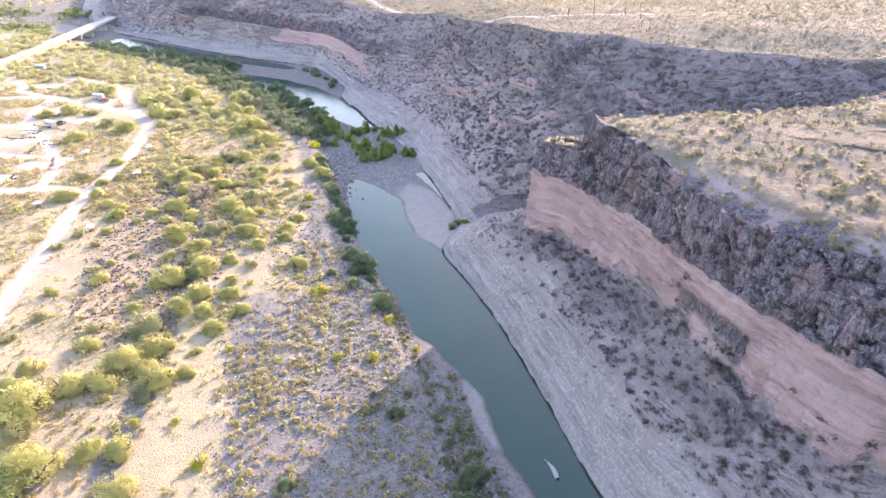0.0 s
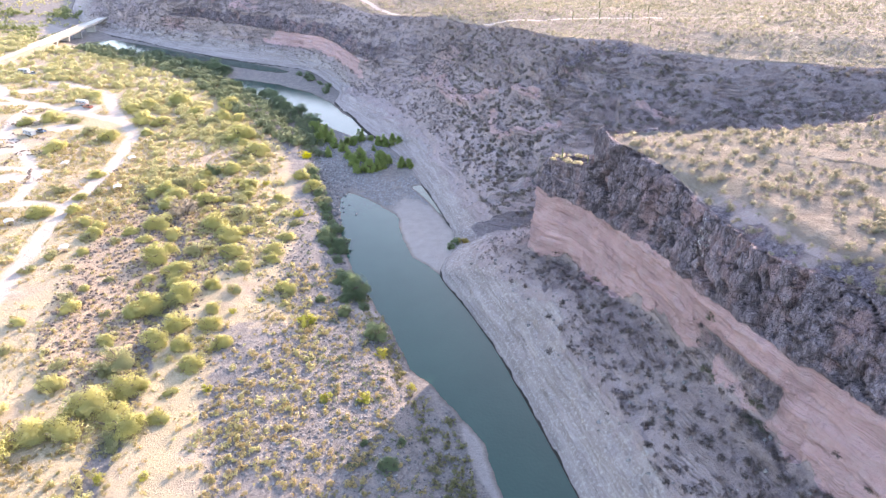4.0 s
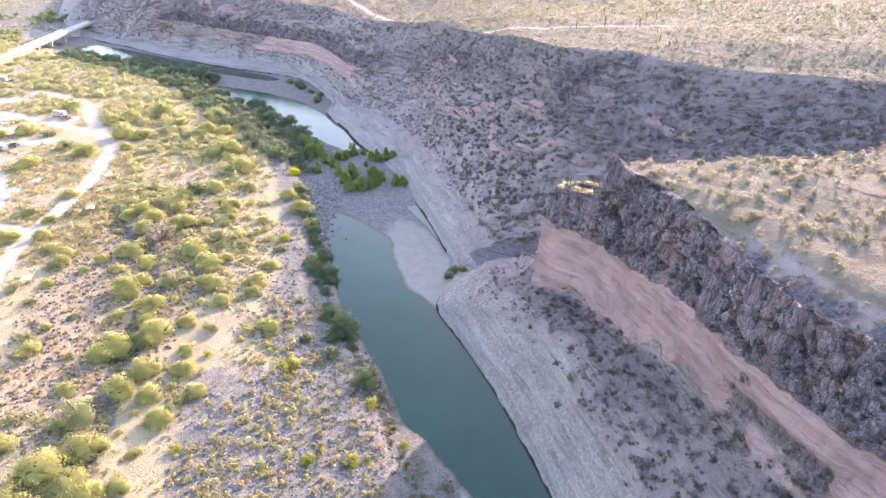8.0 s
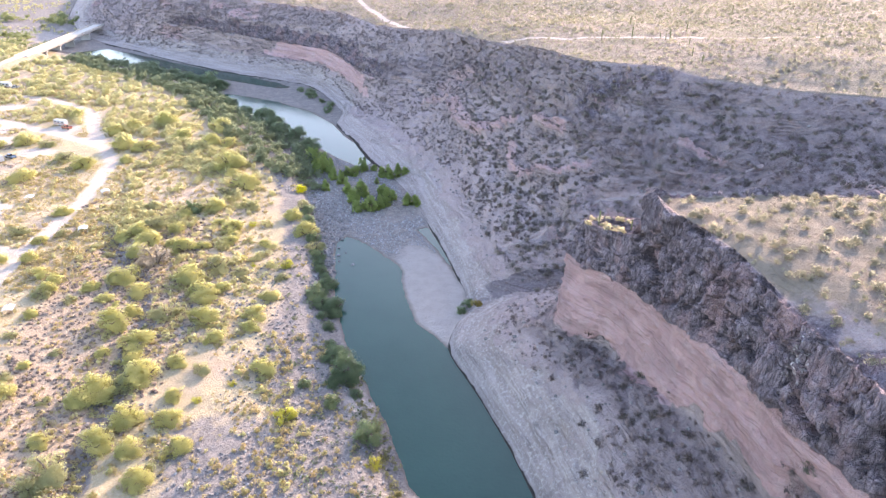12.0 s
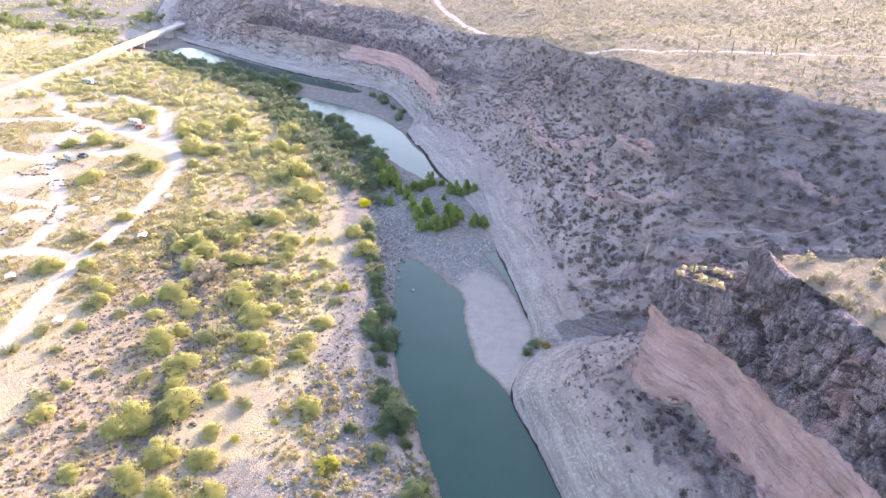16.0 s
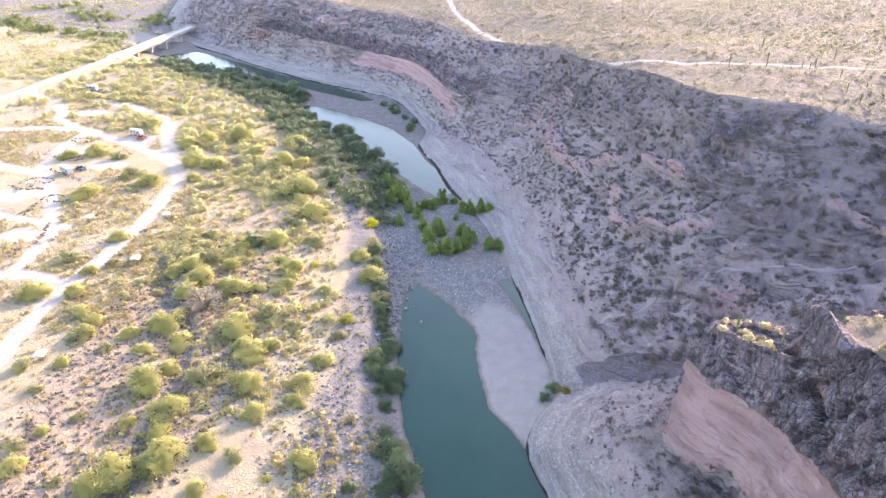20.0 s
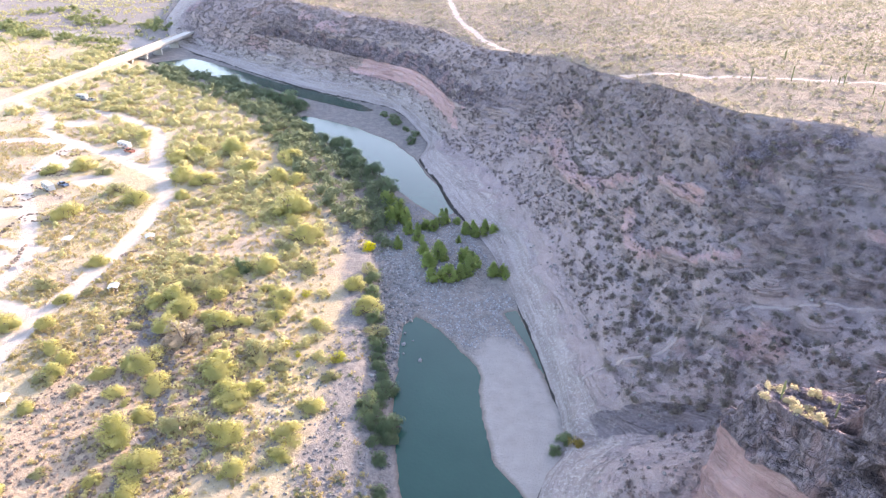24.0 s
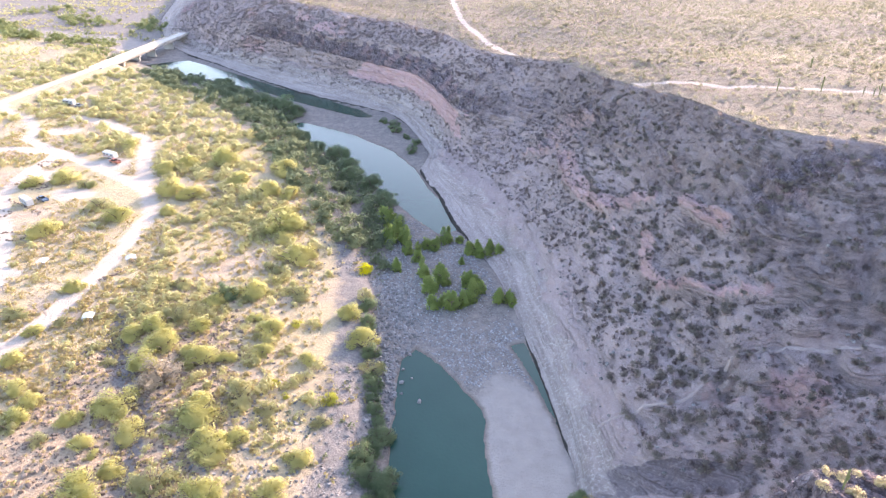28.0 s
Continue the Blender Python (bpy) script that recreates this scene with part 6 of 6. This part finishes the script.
# saguaros on the plateau
def saguaro(seed):
    gen = random.Random(seed)
    base = tagged(new("saguaro_cactus"), "tall green saguaro cactus standing among plateau scrub", "cactus", "saguaros on the plateau")
    h = gen.uniform(4.5, 6.5)

    def column(bm, points, r):
        sides, rings = 12, []
        for i, p in enumerate(points):
            taper = 1.0 if 0 < i < len(points) - 1 else 0.8 if i == 0 else 0.35
            rings.append([bm.verts.new(Vector(p) + Vector((math.cos(a * math.pi / 6), math.sin(a * math.pi / 6), 0)) * r * taper * (1.0 if a % 2 else 0.82)) for a in range(sides)])
        for a, b in zip(rings[:-1], rings[1:]):
            for i in range(sides):
                bm.faces.new((a[i], a[(i + 1) % sides], b[(i + 1) % sides], b[i]))
        bm.faces.new(rings[-1])

    bm = bmesh.new()
    column(bm, [(0, 0, -0.4), (0, 0, h * 0.3), (0, 0, h * 0.7), (0, 0, h * 0.95), (0, 0, h)], 0.27)
    part("stem", bm, CACTUS, base)
    for i in range(gen.choice((0, 1, 2))):
        a, z = gen.uniform(0, 6.28), h * gen.uniform(0.35, 0.5)
        c, s = math.cos(a), math.sin(a)
        bm = bmesh.new()
        column(bm, [(0.15 * c, 0.15 * s, z), (0.55 * c, 0.55 * s, z + 0.15), (0.72 * c, 0.72 * s, z + 0.7), (0.74 * c, 0.74 * s, z + h * 0.28), (0.74 * c, 0.74 * s, z + h * 0.32)], 0.17)
        part("arm", bm, CACTUS, base)
    return base


def wall_z(x, y):
    """Height of the highest canyon ground near a place."""
    d = np.hypot(wall_flat[:, 0] - x, wall_flat[:, 1] - y)
    near_by = wall_flat[d < max(d.min() + 1.2, 1.2)]
    return float(np.median(near_by[:, 2]))


cacti = [saguaro(i) for i in range(5)]
SAGUAROS = [(61, 336), (90.8, 318), (86.8, 301), (88.7, 295), (84.6, 328), (86.5, 329), (83.5, 332), (73, 335), (80, 368), (136, 397), (33.2, 187.4), (39.6, 184.3), (55.6, 84), (112, 184), (120, 186), (127, 185), (98, 345)]
for i, (x, y) in enumerate(SAGUAROS):
    s = 0.55 if i in (10, 11, 12) else random.uniform(0.5, 0.75)
    ob = cacti[i] if i < 5 else copy_thing(cacti[i % 5], Matrix())
    ob.matrix_basis = Matrix.LocRotScale((x, y, wall_z(x, y)), Euler((0, 0, i * 1.7)), (s, s, s))


# loose stones on the bars and slopes
def stone_field(name, label, places, sizes, material, seed):
    """Many boulders in one object."""
    gen = np.random.default_rng(seed)
    t = (1 + 5**0.5) / 2
    ico = np.array([(-1, t, 0), (1, t, 0), (-1, -t, 0), (1, -t, 0), (0, -1, t), (0, 1, t), (0, -1, -t), (0, 1, -t), (t, 0, -1), (t, 0, 1), (-t, 0, -1), (-t, 0, 1)]) / 1.9
    tri = np.array([0, 11, 5, 0, 5, 1, 0, 1, 7, 0, 7, 10, 0, 10, 11, 1, 5, 9, 5, 11, 4, 11, 10, 2, 10, 7, 6, 7, 1, 8, 3, 9, 4, 3, 4, 2, 3, 2, 6, 3, 6, 8, 3, 8, 9, 4, 9, 5, 2, 4, 11, 6, 2, 10, 8, 6, 7, 9, 8, 1]).reshape(-1, 3)
    n = len(places)
    v = ico[None] * gen.uniform(0.65, 1.2, (n, 12, 1)) * (sizes[:, None, None] * 0.5) * gen.uniform(0.7, 1.3, (n, 1, 3)) * (1, 1, 0.75) + places[:, None, :] + (0, 0, 0.06)
    faces = (tri[None] + (np.arange(n) * 12)[:, None, None]).reshape(-1, 3)
    me = bpy.data.meshes.new(name)
    me.from_pydata(v.reshape(-1, 3).tolist(), [], faces.tolist())
    me.materials.append(material)
    return tagged(new(name, me), label, "stones", kind="stuff")


def stone_material(name, a, b):
    k = Mat(name, 0.9, 0.15)
    k.bump(k.noise(3.0, 4), 0.4, 0.1)
    c = k.mix(k.island(), a, b)
    return k.color(k.mix(k.ramp(k.noise(2.5, 4), 0.5, 0.7), c, tuple(v * 0.55 for v in a)))


S_GREY = stone_material("river_stones", (0.14, 0.133, 0.132), (0.31, 0.292, 0.28))
S_BAR = stone_material("bar_cobbles", (0.21, 0.21, 0.22), (0.40, 0.395, 0.395))
S_DARK = stone_material("dark_lava_stones", (0.15, 0.115, 0.095), (0.28, 0.21, 0.165))
p = valley_points(24000, (-80, 22, 84, 330), lambda x, y, z, c, b, n: (b > -12) & (b < 48 - 16 * smooth(y, 190, 240)) & (z > 0.1) & (c["sand"] < 0.4) & (n > -0.35 + 0.5 * rng.random(len(x))))[:8500]
stone_field("river_stones", "grey rounded river stones scattered on gravel", p, rng.uniform(0.3, 1.0, len(p)) ** 2 * 1.0, S_GREY, 3)
p = valley_points(20000, (-56, 6, 248, 335), lambda x, y, z, c, b, n: (b < 2) & (z > 0.12) & (c["sand"] < 0.5) & (n > -0.6 + 0.5 * rng.random(len(x))))[:6500]
stone_field("bar_stones", "pale blue-grey cobbles covering the gravel bar", p, rng.uniform(0.35, 1.0, len(p)) ** 2 * 0.75, S_BAR, 7)
p = valley_points(30000, (-52, -20, 225, 290), lambda x, y, z, c, b, n: (z > 0.05) & (z < 1.6) & (b > -9) & (b < 3))[:700]
stone_field("shore_stones", "grey and brown boulders along the water's edge", p, rng.uniform(0.4, 1.0, len(p)) ** 2 * 1.7, S_GREY, 6)
p = valley_points(15000, (-150, -60, 84, 330), lambda x, y, z, c, b, n: c["lava"] > 0.25)[:3600]
stone_field("lava_stones", "dark brown stones strewn over dry flat", p, rng.uniform(0.3, 1.0, len(p)) ** 2 * 1.5, S_DARK, 4)
p = wall_points(3500, lambda a, b, u: (b > 2.4) & (b < 6.8) & (u > 0.7))
stone_field("slope_stones", "grey broken stones lying on the canyon slope", p, rng.uniform(0.3, 1.0, len(p)) ** 2.5 * 1.2, S_GREY, 5)

# rings of stones round the camp pitches
for i, (x, y) in enumerate(((-178.5, 291), (-196, 306), (-209, 352), (-168, 250), (-200, 330))):
    a = np.linspace(0, 6.28, 26)
    q = np.stack([x + 5.0 * np.sign(np.cos(a)) * np.abs(np.cos(a)) ** 0.7, y + 2.6 * np.sign(np.sin(a)) * np.abs(np.sin(a)) ** 0.7, 0 * a], 1) + rng.normal(0, 0.35, (26, 3)) * (1, 1, 0)
    q[:, 2] = valley_height(q[:, 0], q[:, 1])[0]
    stone_field("stone_ring", "ring of dark stones round a camp pitch", q, rng.uniform(0.7, 1.2, 26), S_DARK, 20 + i)


for i, line in enumerate(([(-200, 317), (-190, 313), (-180.6, 308)], [(-161.6, 257), (-164, 263), (-167, 271)], [(-180.5, 276), (-182, 280), (-183, 285)], [(-133.6, 271), (-132, 275), (-130, 278)], [(-205, 300), (-198, 297), (-190, 299)])):
    u = np.linspace(0, 2, 24)
    q = np.stack([np.interp(u, (0, 1, 2), [v[c] for v in line]) for c in (0, 1)] + [0 * u], 1) + rng.normal(0, 0.4, (24, 3)) * (1, 1, 0)
    q[:, 2] = valley_height(q[:, 0], q[:, 1])[0]
    stone_field("stone_row", "row of dark stones edging a camp pitch", q, rng.uniform(0.6, 1.3, 24), S_DARK, 40 + i)


# a pale waterlogged snag and a few rocks in the river
def snag():
    k = paint_material("bleached_wood", (0.27, 0.27, 0.245), (0.36, 0.355, 0.33), 0.7, 0.2, 2.0)
    base = tagged(new("driftwood_snag"), "pale waterlogged driftwood trunk lying in the river", "driftwood")
    bm = bmesh.new()
    for a, b, r0, r1 in (((0, -2.2, 0.02), (0.1, -0.6, 0.1), 0.45, 0.62), ((0.1, -0.6, 0.1), (-0.1, 1.2, 0.08), 0.62, 0.38), ((-0.1, 1.2, 0.08), (-0.5, 2.6, 0.1), 0.38, 0.16)):
        limb(bm, a, b, r0, r1, 10)
    part("trunk", bm, k, base)
    bm = bmesh.new()
    limb(bm, (-0.4, 2.3, 0.1), (-0.9, 3.4, 0.3), 0.14, 0.04, 6)
    part("branch", bm, k, base)
    return base


snag().matrix_basis = pose(23.2, 101.5, 0, 0, 0, 12)
q = np.array([(-31.6, 241, 0.0), (-37.2, 247, 0.1), (-38.0, 252, 0.1), (-36.5, 243, 0.0), (-37.5, 258, 0.15), (-35, 249, 0.0)])
stone_field("river_rocks", "small pale rocks breaking the river surface", q, np.array([1.3, 1.2, 1.0, 0.9, 1.1, 0.7]), S_GREY, 9)
